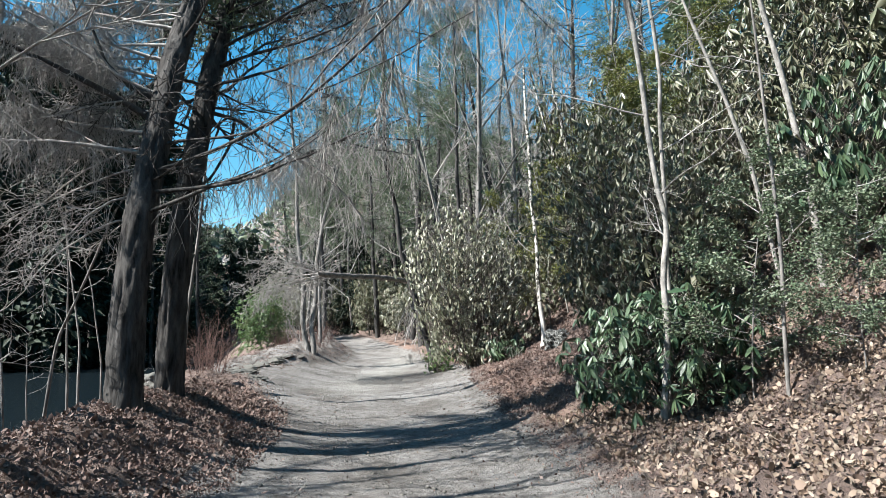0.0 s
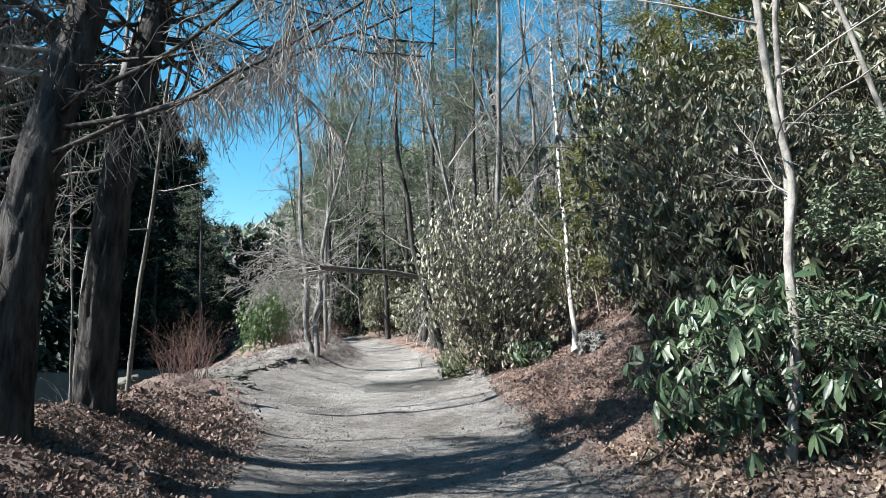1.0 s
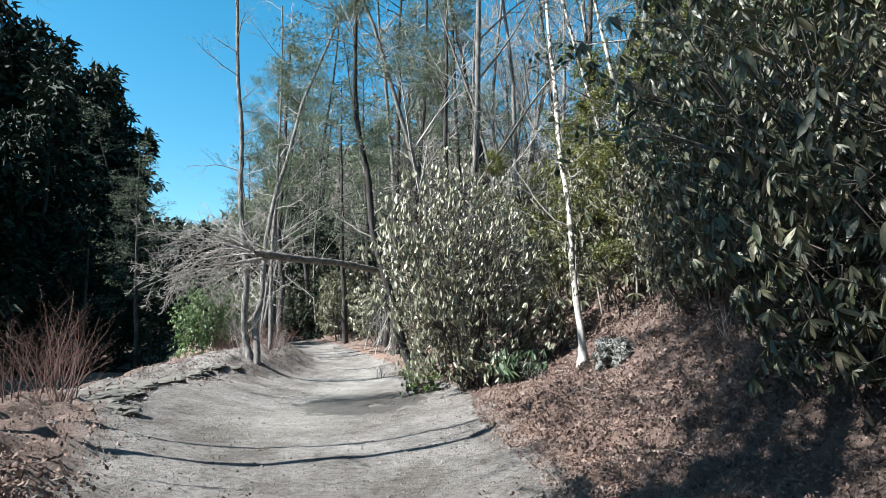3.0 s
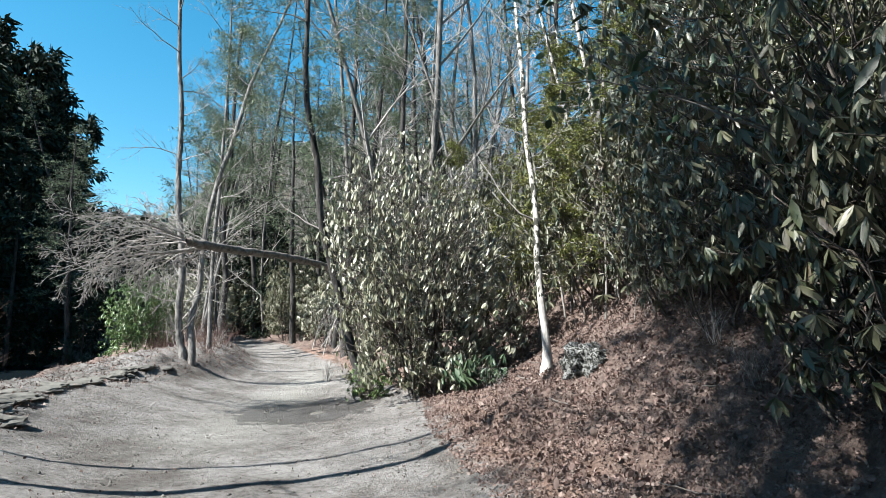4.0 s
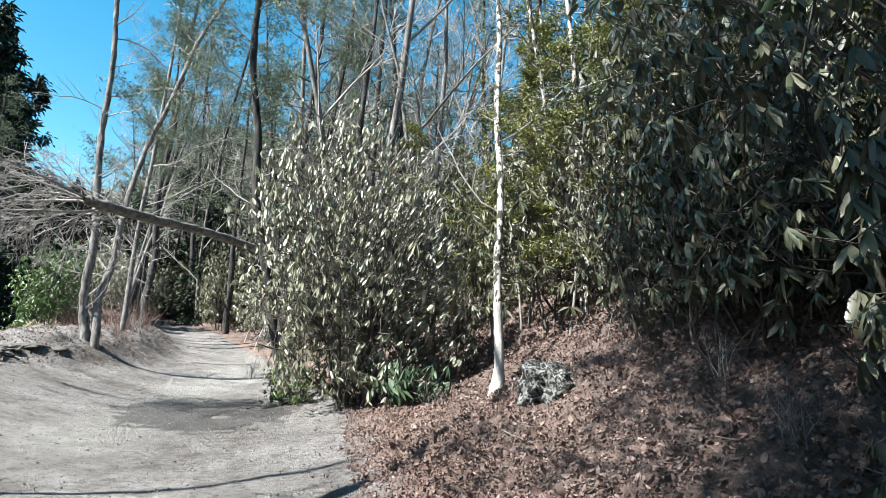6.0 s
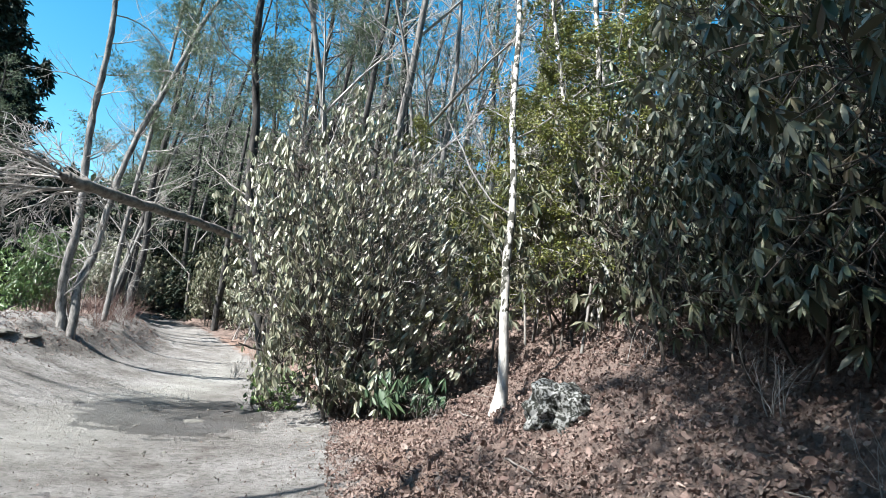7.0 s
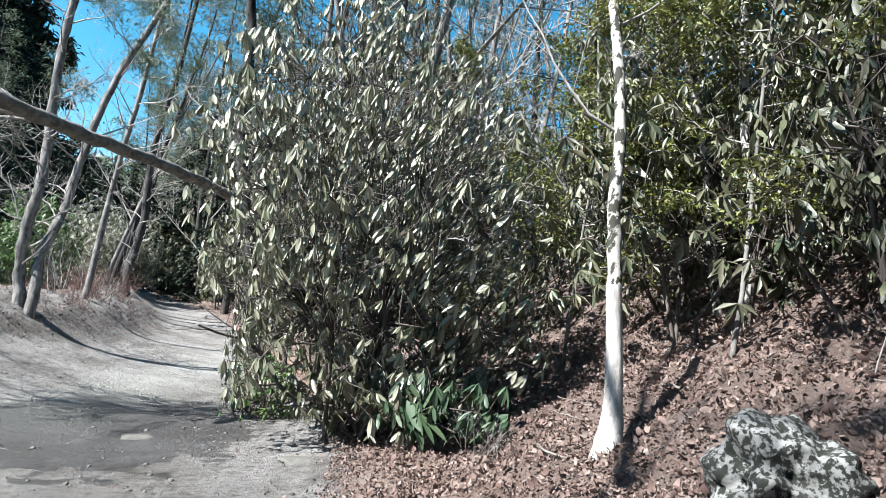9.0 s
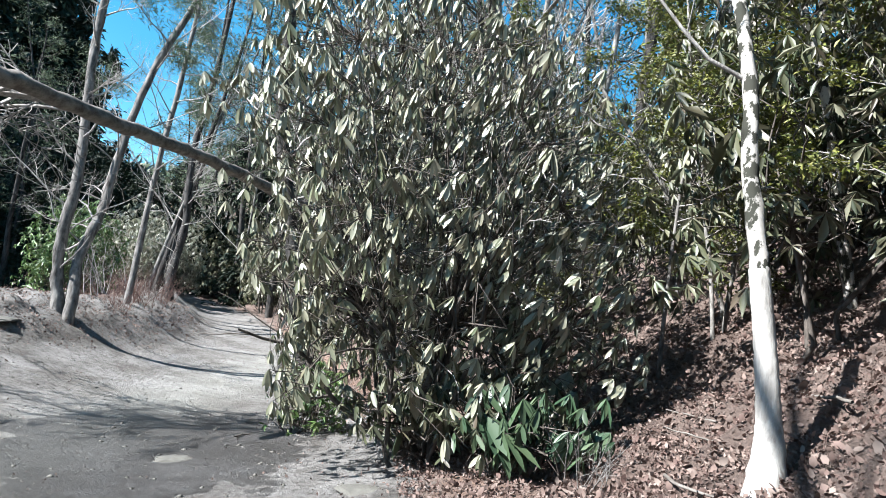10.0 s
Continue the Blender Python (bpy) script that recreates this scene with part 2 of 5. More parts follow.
def grow(rng, start, way, length, radius, depth, kids=4, wobble=0.12, lift=0.05, angle=0.8, ratio=0.55, segs=6, low=0.3, tip=0.25):
    """Lines of a limb and its side limbs."""
    pts, d = [np.array(start, float)], np.array(way, float)
    step = length / segs
    for _ in range(segs):
        d = unit(d + rng.normal(size=3) * wobble + np.array((0, 0, lift)))
        pts.append(pts[-1] + d * step)
    pts = np.array(pts)
    rad = radius * np.linspace(1, tip, segs + 1)
    out = [(pts, rad)]
    if depth > 0:
        for k in range(kids):
            f = low + (1 - low) * (k + rng.random()) / kids
            i = min(int(f * segs), segs - 1)
            p = pts[i] + (pts[i + 1] - pts[i]) * (f * segs - i)
            t = unit(pts[i + 1] - pts[i])
            o = unit(np.cross(t, rng.normal(size=3)))
            w = unit(t * math.cos(angle) + o * math.sin(angle) * rng.uniform(0.8, 1.2))
            out += grow(rng, p, w, length * ratio * (1.15 - 0.6 * f) * rng.uniform(0.7, 1.2), rad[i] * 0.5, depth - 1,
                        kids, wobble * 1.2, lift, angle, ratio, max(2, segs - 3), 0.2, tip)
    return out


def tip_points(rng, lines, per, spread, first=1):
    pts = []
    for p, r in lines[first:]:
        for _ in range(per):
            f = rng.uniform(0.25, 1) * (len(p) - 1.001)
            i = int(f)
            pts.append(p[i] + (p[i + 1] - p[i]) * (f - i))
    pts = np.array(pts)
    return pts + rng.normal(size=pts.shape) * spread


# ---- the lie of the land ----
def smooth_line(y, ys, vs):
    y = np.asarray(y, float)
    return (np.interp(y - 1.5, ys, vs) + np.interp(y, ys, vs) + np.interp(y + 1.5, ys, vs)) / 3


def right_toe(y):
    return smooth_line(y, (-40, 0, 6, 9, 12.4, 15.7, 19, 21, 23, 28, 35, 45, 60, 90), (1.6, 1.4, 1.2, 0.9, 0.75, 0.65, 1.0, 0.75, 0.45, -0.4, -2.0, -5.2, -15, -50))


def left_edge(y):
    return smooth_line(y, (-40, 0, 6, 9, 12, 15, 19, 22, 26, 30, 36, 45, 60, 90), (-2.3, -2.1, -2.1, -2.4, -3.3, -4.4, -5.7, -5.6, -4.8, -4.7, -5.4, -8.4, -19, -56))


def road_height(y):
    return smooth_line(y, (-40, 0, 5, 9, 12, 15, 19, 22, 28, 35, 45, 60, 90, 200, 2000), (0.3, 0.26, 0.16, 0.16, 0.11, 0.05, -0.13, -0.22, -0.2, 0.05, 0.5, 1.2, 3.0, 9, 40))


def height(x, y):
    """The ground's height, with no small relief."""
    x, y = np.asarray(x, float), np.asarray(y, float)
    z = road_height(y)
    lo, hi = left_edge(y), right_toe(y)
    u = np.clip(x, lo - 0.2, hi + 0.2) - lo - 0.52 * (hi - lo)
    dish = np.maximum(np.abs(u) - 0.3, 0) ** 2 * np.where(u < 0, 0.09, 0.05)
    z = z + 0.5 * np.tanh(dish / 0.5) * smooth_line(y, (-40, 40, 70, 90), (1, 1, 0, 0))
    d = np.maximum(x - hi + 0.5, 0)
    k = smooth_line(y, (-40, 4, 8, 14, 20, 26, 40, 60), (0.05, 0.06, 0.08, 0.115, 0.115, 0.1, 0.05, 0.02))
    bank = np.where(d < 2.2, k * d * d, k * 4.84 + (d - 2.2) * 6.5 * np.minimum(k, 0.1) ** 0.94)
    bank = np.where(d > 5, bank - (d - 5) * 0.15, bank)
    z = z + np.minimum(bank, 30 + 0.02 * d) * np.clip(1 - (y - 40) / 25, 0.25, 1)
    e = np.maximum(left_edge(y) - x, 0)
    berm = smooth_line(y, (-40, 3, 6, 10, 13, 18), (0.2, 0.45, 0.5, 0.4, 0.15, 0.0))
    z = z + berm * np.exp(-((e - 1.2) / 0.8) ** 2) * (e > 0)
    s = np.clip((lo - x + 0.8) / 2.0, 0, 1)
    z = z + 0.62 * smooth_line(y, (-40, 21.5, 25, 60, 90), (0, 0, 1, 1, 0)) * s * s * (3 - 2 * s) * np.exp(-np.maximum(e - 2.4, 0) ** 2)
    foot = 3.4 + np.clip(y - 35, 0, 2.4) * 1.1
    drop = 1 / (1 + np.exp(np.clip(-(e - foot) / 0.6, -60, 60))) - 1 / (1 + math.exp(3.4 / 0.6))
    z = z - 2.3 * np.maximum(drop, 0)
    rise = np.maximum(e - 24 - np.maximum(y - 31, 0) * 0.35, 0)
    z = z + np.minimum(rise * 0.35, 16)
    z = z + 0.12 * np.clip(y - 75, 0, 400)
    z = z + 0.15 * np.clip(y - 62, 0, 300) * np.clip((x / np.maximum(y, 1) + 0.29) / 0.12, 0, 1)
    return z


def ground_at(x, y):
    return float(height(x, y))


def grid_line(lo, hi, step, far, rate=1.16):
    mid = list(np.arange(lo, hi + step / 2, step))
    a, s = [lo], step
    while a[-1] > -far:
        s *= rate
        a.append(a[-1] - s)
    b, s = [hi], step
    while b[-1] < far:
        s *= rate
        b.append(b[-1] + s)
    return np.array(a[:0:-1] + mid + b[1:])


gx, gy = grid_line(-7.0, 6.0, 0.11, 1600), grid_line(3.0, 32.0, 0.13, 1600)
X, Y = np.meshgrid(gx, gy)
Z = height(X, Y)
inside = 1 / (1 + np.exp(np.clip(-np.minimum(X - left_edge(Y), right_toe(Y) - X) / 0.22, -60, 60)))
near = (np.abs(X) < 40) & (Y > -20) & (Y < 90)
relief = np.zeros_like(Z)
flat = [(i, j) for i, j in zip(*np.nonzero(near))]
for i, j in flat:
    x, y = X[i, j], Y[i, j]
    a = noise.noise((x * 0.9, y * 0.9, 3.0))
    b = noise.noise((x * 3.1, y * 3.1, 7.0))
    c = noise.noise((x * 8.0, y * 8.0, 1.0))
    r = inside[i, j]
    relief[i, j] = r * (0.02 * a + 0.012 * b + 0.006 * c) + (1 - r) * (0.12 * a + 0.13 * b + 0.075 * c)
Z = Z + relief
nx, ny = len(gx), len(gy)
idx = np.arange(nx * ny).reshape(ny, nx)
me = quick("ground", np.stack([X, Y, Z], -1).reshape(-1, 3), np.stack([idx[:-1, :-1], idx[:-1, 1:], idx[1:, 1:], idx[1:, :-1]], -1).reshape(-1, 4), True)
wet = np.exp(-(((X + 1.35) / 1.25) ** 2 + ((Y - 19.8) / 2.2) ** 2) ** 1.5) * 0.8
clay = np.exp(-((X - right_toe(Y) - 0.2) / 0.8) ** 2) * ((Y > 8) & (Y < 40))
worn = np.exp(-((X + 2.1 - (Y - 20) * 0.02) / 0.75) ** 2) * np.clip((Y - 13) / 4, 0, 1) * np.clip((36 - Y) / 8, 0, 1) * 0.85
verge = 1 / (1 + np.exp(np.clip(-np.minimum(X - left_edge(Y) + 1.6 * np.clip((Y - 14) / 4, 0, 1), right_toe(Y) + 0.1 - X) / 0.3, -60, 60)))
for key, val in (("road", verge), ("wet", wet), ("clay", clay), ("worn", worn)):
    me.attributes.new(key, "FLOAT", "POINT").data.foreach_set("value", val.astype(np.float32).ravel())
ground = part("ground", me, GROUND)
tagged(ground, "pale dirt track between brown leaf-littered banks", "ground", kind="structure")
wv = np.array([(a, b, -1.05) for b in np.linspace(-30, 110, 15) for a in np.linspace(-60, -6.2, 8)])
k = (np.arange(14)[:, None] * 8 + np.arange(7)[None]).ravel()
water = part("water", quick("water", wv, np.stack([k, k + 1, k + 9, k + 8], -1), True), WATER)
tagged(water, "dark creek water below the track's bank", "water", kind="structure")

# ---- kinds of things ----
def place_at(x, y, sink=0.06):
    return (x, y, ground_at(x, y) - sink)


def empty(name, at, label, category, group=""):
    e = new(name)
    e.location = at
    return tagged(e, label, category, group)


def whorl_arrays(rng, pos, way, leaf, count, open_angle, hang=0.55):
    """Leaves in rosettes round the tips pos, which point along way; the leaves hang a little."""
    n = len(pos)
    way = unit(way)
    ref = unit(np.cross(way, ball(rng, n)))
    ref2 = np.cross(way, ref)
    th = (np.arange(count)[None] + rng.uniform(-0.3, 0.3, (n, count))) * 2 * np.pi / count
    a = rng.normal(open_angle, 0.25, (n, count))
    rad = np.cos(th)[..., None] * ref[:, None] + np.sin(th)[..., None] * ref2[:, None]
    ax = rad * np.sin(a)[..., None] + way[:, None] * np.cos(a)[..., None] + np.array((0, 0, -hang))
    nor = way[:, None] * 0.4 + rad * 0.9 + rng.normal(size=(n, count, 3)) * 0.4
    P = np.repeat(pos[:, None], count, 1)
    L = leaf * rng.uniform(0.6, 1.15, (n, count)) * rng.lognormal(0, 0.26, (n, 1))
    return P.reshape(-1, 3), ax.reshape(-1, 3), nor.reshape(-1, 3), L.ravel(), (L * rng.uniform(0.21, 0.32, (n, count))).ravel()


def rhododendron(rng, name, rx, ry, rz, whorls, leaf=0.17, material=None, singles=0, open_angle=1.75, fine=True, label="", group="", per=7, inner=0.5, floor_z=0.1, over=None, hang=0.8, tuck=None):
    """A shrub: crooked stems from one foot, and rosettes of long hanging leaves over its outside."""
    e = empty(name, (0, 0, 0), label, "shrub", group)
    u = ball(rng, whorls * 2)
    u = u[u[:, 2] > -0.8][:whorls]
    lump = np.array([1 + 0.34 * noise.noise(tuple(p * 2.2 + rx)) + 0.26 * noise.noise(tuple(p * 5 + ry)) for p in u])
    depth = 1 - inner * rng.random(len(u)) ** 1.8
    low = np.clip(-u[:, 2:], 0, 1)
    u = u * np.concatenate([np.repeat((1 - 0.2 * low) / np.sqrt(np.maximum(1 - low ** 2, 0.2)), 2, 1), np.ones_like(low)], 1)
    pos = u * np.array((rx, ry, rz)) * (lump * depth)[:, None] + np.array((0, 0, rz * 0.95))
    if over is not None:
        pos = pos + np.array(over) * (np.maximum(pos[:, 2:], 0) / (2 * rz))
    pos[:, 2] = np.maximum(pos[:, 2], floor_z + 0.3 * rng.random(len(u)))
    if tuck is not None:
        pos[:, 0] = np.where(pos[:, 2] < rz * 0.55, np.maximum(pos[:, 0], tuck + 0.25 * rng.random(len(u))), pos[:, 0])
    way = unit(u * np.array((1, 1, 0.5)) + np.array((0, 0, 0.6)) + rng.normal(size=u.shape) * 0.35)
    foot = rng.normal(size=(7, 3)) * np.array((rx * 0.2, ry * 0.2, 0)) + np.array((0, 0, -0.15))
    near_foot = np.argmin(((pos[:, None] * np.array((1, 1, 0.2)) - foot[None] * 4) ** 2).sum(-1), 1)
    lines = []
    for s in range(7):
        ids = np.nonzero(near_foot == s)[0]
        if not len(ids):
            continue
        f = foot[s]
        mean = pos[ids].mean(0)
        hub = f * 0.5 + mean * 0.5 + rng.normal(size=3) * 0.1
        part("stem", tubes("stem", [(np.array([f, f * 0.7 + hub * 0.3 + rng.normal(size=3) * 0.07, hub, hub * 0.6 + mean * 0.4 + np.array((0, 0, 0.15))]), np.array((0.026, 0.022, 0.018, 0.009)) * (0.6 + rz * 0.2))], 5), STEM, e)
        subs = pos[rng.choice(ids, min(len(ids), 4 + len(ids) // 14), replace=False)]
        subs = hub * 0.3 + subs * 0.7 + rng.normal(size=subs.shape) * 0.06
        for t in subs:
            kink = [hub + (t - hub) * f + rng.normal(size=3) * 0.09 for f in (0.25, 0.5, 0.75)]
            lines.append((np.array([hub, *kink, t]), np.array([0.012, 0.011, 0.009, 0.008, 0.006])))
        for k in ids:
            if k % (1 if fine > 1 else 2 if fine else 4):
                continue
            t = subs[np.argmin(((subs - pos[k]) ** 2).sum(-1))]
            far = max(np.linalg.norm(t - pos[k]), 1e-3)
            start = pos[k] + (t - pos[k]) * min(1.0, 0.5 / far)
            bend = (start + pos[k]) / 2 + rng.normal(size=3) * 0.06 - np.array((0, 0, 0.03))
            lines.append((np.array([start, bend, pos[k]]), (0.005, 0.004, 0.003)))
    tagged(part("twigwork", tubes("twigwork", lines, 3), STEM, e), kind="stuff")
    own = np.zeros(len(pos), bool)
    if singles:
        own[np.argsort(pos[:, 1] * 1.0 + pos[:, 0] * 0.35)[:singles * 2:2]] = True
    P, A, N, L, W = whorl_arrays(rng, pos[~own], way[~own], leaf, per, open_angle, hang)
    fo = part("foliage", leaves("foliage", P, A, N, L, W, fine), material, e)
    tagged(fo, kind="stuff")
    if singles:
        kinds = []
        for k in range(8):
            P, A, N, L, W = whorl_arrays(rng, np.zeros((1, 3)), np.array([[0, 0, 1.0]]), leaf * 1.05, per, open_angle + 0.25, hang)
            kinds.append(leaves("leaf_rosette", P, A, N, L, W, 2))
        for k in np.nonzero(own)[0]:
            o = part("leaf_rosette", kinds[k % 8], material, e)
            q = Vector(unit(way[k] * np.array((0.35, 0.35, 1)) + np.array((0, 0, 0.9)))).to_track_quat("Z", "Y") @ Euler((0, 0, rng.uniform(0, 6.28))).to_quaternion()
            o.location, o.rotation_mode, o.rotation_quaternion = pos[k], "QUATERNION", q
    return e


def put(e, x, y, turn=0.0, size=1.0, sink=0.06):
    e.location, e.rotation_euler, e.scale = place_at(x, y, sink), (0, 0, radians(turn)), (size,) * 3
    return e


def again(e, x, y, turn=0.0, size=1.0, sink=0.06, lean=(0, 0)):
    o = copy_thing(e, pose(*place_at(x, y, sink), lean[0], lean[1], turn))
    o.scale = (size,) * 3
    return o


def bare_tree(rng, tall, radius, label, bark, depth=2, kids=9, low=0.3, lean=(0, 0), group="", name="bare_tree"):
    e = empty(name, (0, 0, 0), label, "tree", group)
    way = unit(np.array((lean[0], lean[1], 1.0)))
    lines = grow(rng, (0, 0, -0.2), way, tall, radius, depth, kids, 0.06, 0.03, 0.75, 0.36, 10, low, 0.12)
    part("trunk", tubes("trunk", lines[:1], 10), bark, e)
    tagged(part("branchwork", tubes("branchwork", [(p, np.maximum(r, 0.011)) for p, r in lines[1:]], 3), TWIG, e), kind="stuff")
    return e


def pine_tree(rng, tall, radius, label, group="", low=0.45, lean=(0, 0), tufts=1500):
    e = empty("pine_tree", (0, 0, 0), label, "tree", group)
    way = unit(np.array((lean[0], lean[1], 1.0)))
    lines = grow(rng, (0, 0, -0.2), way, tall, radius, 0, 0, 0.04, 0.02, 1.2, 0.3, 12, low, 0.12)
    trunk = lines[0][0]
    limbs = []
    for k in range(34):
        f = low + (0.99 - low) * k / 34
        i = min(int(f * 12), 11)
        p = trunk[i] + (trunk[i + 1] - trunk[i]) * (f * 12 - i)
        th = rng.uniform(0, 6.28)
        d = unit(np.array((math.cos(th), math.sin(th), rng.uniform(-0.05, 0.3))))
        limbs += grow(rng, p, d, tall * 0.2 * (1.25 - f) / (1.2 - low) * rng.uniform(0.5, 1.3), radius * 0.14, 1, 5, 0.14, 0.06, 0.8, 0.5, 5, 0.3, 0.2)
    part("trunk", tubes("trunk", lines, 10), BARK_PINE, e)
    tagged(part("branchwork", tubes("branchwork", limbs, 3), BARK_PINE, e), kind="stuff")
    tips = tip_points(rng, limbs, max(2, tufts // len(limbs)), 0.12, 0)
    n = len(tips)
    k = 7
    P = np.repeat(tips, k, 0) + rng.normal(size=(n * k, 3)) * np.array((0.11, 0.11, 0.03))
    A = ball(rng, n * k) * np.array((1, 1, 0.6)) + np.array((0, 0, 0.25))
    me = leaves("needles", P, A, ball(rng, n * k), rng.uniform(0.12, 0.22, n * k), np.full(n * k, 0.032), False, 0.1)
    tagged(part("needles", me, NEEDLE_PINE, e), kind="stuff")
    return e


def hemlock(rng, tall, radius, material, label, group="", sprays=5000, low=0.03, leaf=0.3, name="hemlock_tree"):
    """A conifer with drooping, feathery boughs down to the ground."""
    e = empty(name, (0, 0, 0), label, "tree", group)
    part("trunk", tubes("trunk", [(np.array([(0, 0, -0.2), (0, 0, tall * 0.5), (0, 0, tall)]), (radius, radius * 0.6, radius * 0.08))], 8), BARK_PINE, e)
    limbs = []
    n = 44
    for k in range(n):
        f = low + (0.97 - low) * k / n
        th = rng.uniform(0, 6.28)
        ln = tall * 0.24 * (1.05 - f) ** 0.75 * rng.uniform(0.7, 1.25)
        d = unit(np.array((math.cos(th), math.sin(th), rng.uniform(-0.05, 0.3))))
        limbs += grow(rng, (0, 0, tall * f), d, ln, radius * 0.14, 1, 4, 0.08, -0.07, 0.8, 0.5, 5, 0.2, 0.2)
    tagged(part("branchwork", tubes("branchwork", limbs, 3), BARK_PINE, e), kind="stuff")
    tips = tip_points(rng, limbs, max(2, sprays // len(limbs)), leaf * 0.35, 0)
    m = len(tips)
    A = tips * np.array((1, 1, 0)) / max(tall * 0.12, 0.1) + rng.normal(size=(m, 3)) * 0.7 + np.array((0, 0, -0.35))
    N = np.array((0, 0, 1.0)) + rng.normal(size=(m, 3)) * 0.5
    tagged(part("sprays", leaves("sprays", tips, A, N, leaf * rng.uniform(0.6, 1.3, m), leaf * rng.uniform(0.3, 0.5, m), False, 0.2), material, e), kind="stuff")
    return e


def leafy_sapling(rng, tall, wide, count, leaf, material, label, group="", name="evergreen_sapling", bark=None):
    e = empty(name, (0, 0, 0), label, "tree", group)
    lines = grow(rng, (0, 0, -0.1), (0, 0, 1), tall, 0.0042 * tall, 0, 0, 0.05, 0.05, 1, 0.4, 8)
    limbs = []
    tr = lines[0][0]
    for k in range(26):
        f = 0.2 + 0.78 * k / 26
        i = min(int(f * 8), 7)
        th = rng.uniform(0, 6.28)
        d = unit(np.array((math.cos(th), math.sin(th), rng.uniform(0, 0.5))))
        limbs += grow(rng, tr[i] + (tr[i + 1] - tr[i]) * (f * 8 - i), d, wide * (1.1 - 0.6 * f) * rng.uniform(0.6, 1.2), 0.008, 1, 5, 0.15, 0.02, 0.8, 0.5, 5, 0.2, 0.3)
    part("trunk", tubes("trunk", lines, 7), bark or BARK_GREY, e)
    tagged(part("branchwork", tubes("branchwork", limbs, 3), TWIG, e), kind="stuff")
    tips = tip_points(rng, limbs, max(2, count // len(limbs)), leaf * 0.8, 0)
    m = len(tips)
    A = ball(rng, m) * np.array((1, 1, 0.6)) + np.array((0, 0, -0.2))
    N = ball(rng, m) + np.array((0, 0, 1.0))
    tagged(part("foliage", leaves("foliage", tips, A, N, leaf * rng.uniform(0.7, 1.3, m), leaf * rng.uniform(0.35, 0.5, m), False, 0.15), material, e), kind="stuff")
    return e


def furrowed_trunk(rng, name, line, sides=48, amp=0.026, rings_per_m=26):
    """A thick trunk with ridged bark along a line of (points, radii)."""
    pts, rad = np.asarray(line[0], float), np.asarray(line[1], float)
    s = np.concatenate([[0], np.cumsum(np.linalg.norm(np.diff(pts, axis=0), axis=1))])
    n = int(s[-1] * rings_per_m)
    q = np.linspace(0, s[-1], n)
    P = np.stack([np.interp(q, s, pts[:, k]) for k in range(3)], -1)
    R = np.interp(q, s, rad)
    th = np.arange(sides) * 2 * np.pi / sides
    V = np.zeros((n, sides, 3))
    for i in range(n):
        for j, t in enumerate(th):
            c, sn = math.cos(t), math.sin(t)
            r = R[i] * (1 + 0.06 * noise.noise((c * 1.5, sn * 1.5, q[i] * 0.8))) + amp * (1 - 2.2 * abs(noise.noise((c * R[i] * 32, sn * R[i] * 32, q[i] * 2.4))))
            r += R[i] * 0.55 * max(0, 1 - q[i] / 0.6) ** 2 * (0.6 + 0.5 * math.cos(t * 4 + 1))
            V[i, j] = P[i] + np.array((c, sn, 0)) * r
    i = np.arange(n - 1)[:, None] * sides
    k = np.arange(sides)[None]
    k2 = (k + 1) % sides
    return quick(name, V.reshape(-1, 3), np.stack([i + k, i + k2, i + sides + k2, i + sides + k], -1).reshape(-1, 4), True)


def boulder(rng, name, size, material, label, at, turn=0.0, rough=0.25, category="rock", group=""):
    bm = bmesh.new()
    bmesh.ops.create_icosphere(bm, subdivisions=5 if max(size) > 0.35 else 3 if max(size) > 0.2 else 2, radius=1)
    off = rng.uniform(0, 50)
    for v in bm.verts:
        p = v.co
        k = 1 + rough * noise.noise(p * 1.3 + Vector((off, 0, 0))) + rough * 0.5 * noise.noise(p * 3 + Vector((off, 0, 0))) + rough * 0.22 * noise.noise(p * 8 + Vector((off, 0, 0)))
        v.co = Vector((p.x * size[0], p.y * size[1], p.z * size[2])) * k
    for f in bm.faces:
        f.smooth = max(size) > 0.35
    me = bpy.data.meshes.new(name)
    bm.to_mesh(me)
    bm.free()
    o = part(name, me, material)
    o.matrix_world = pose(*at, 0, 0, turn)
    return tagged(o, label, category, group)


R = np.random.default_rng(11)

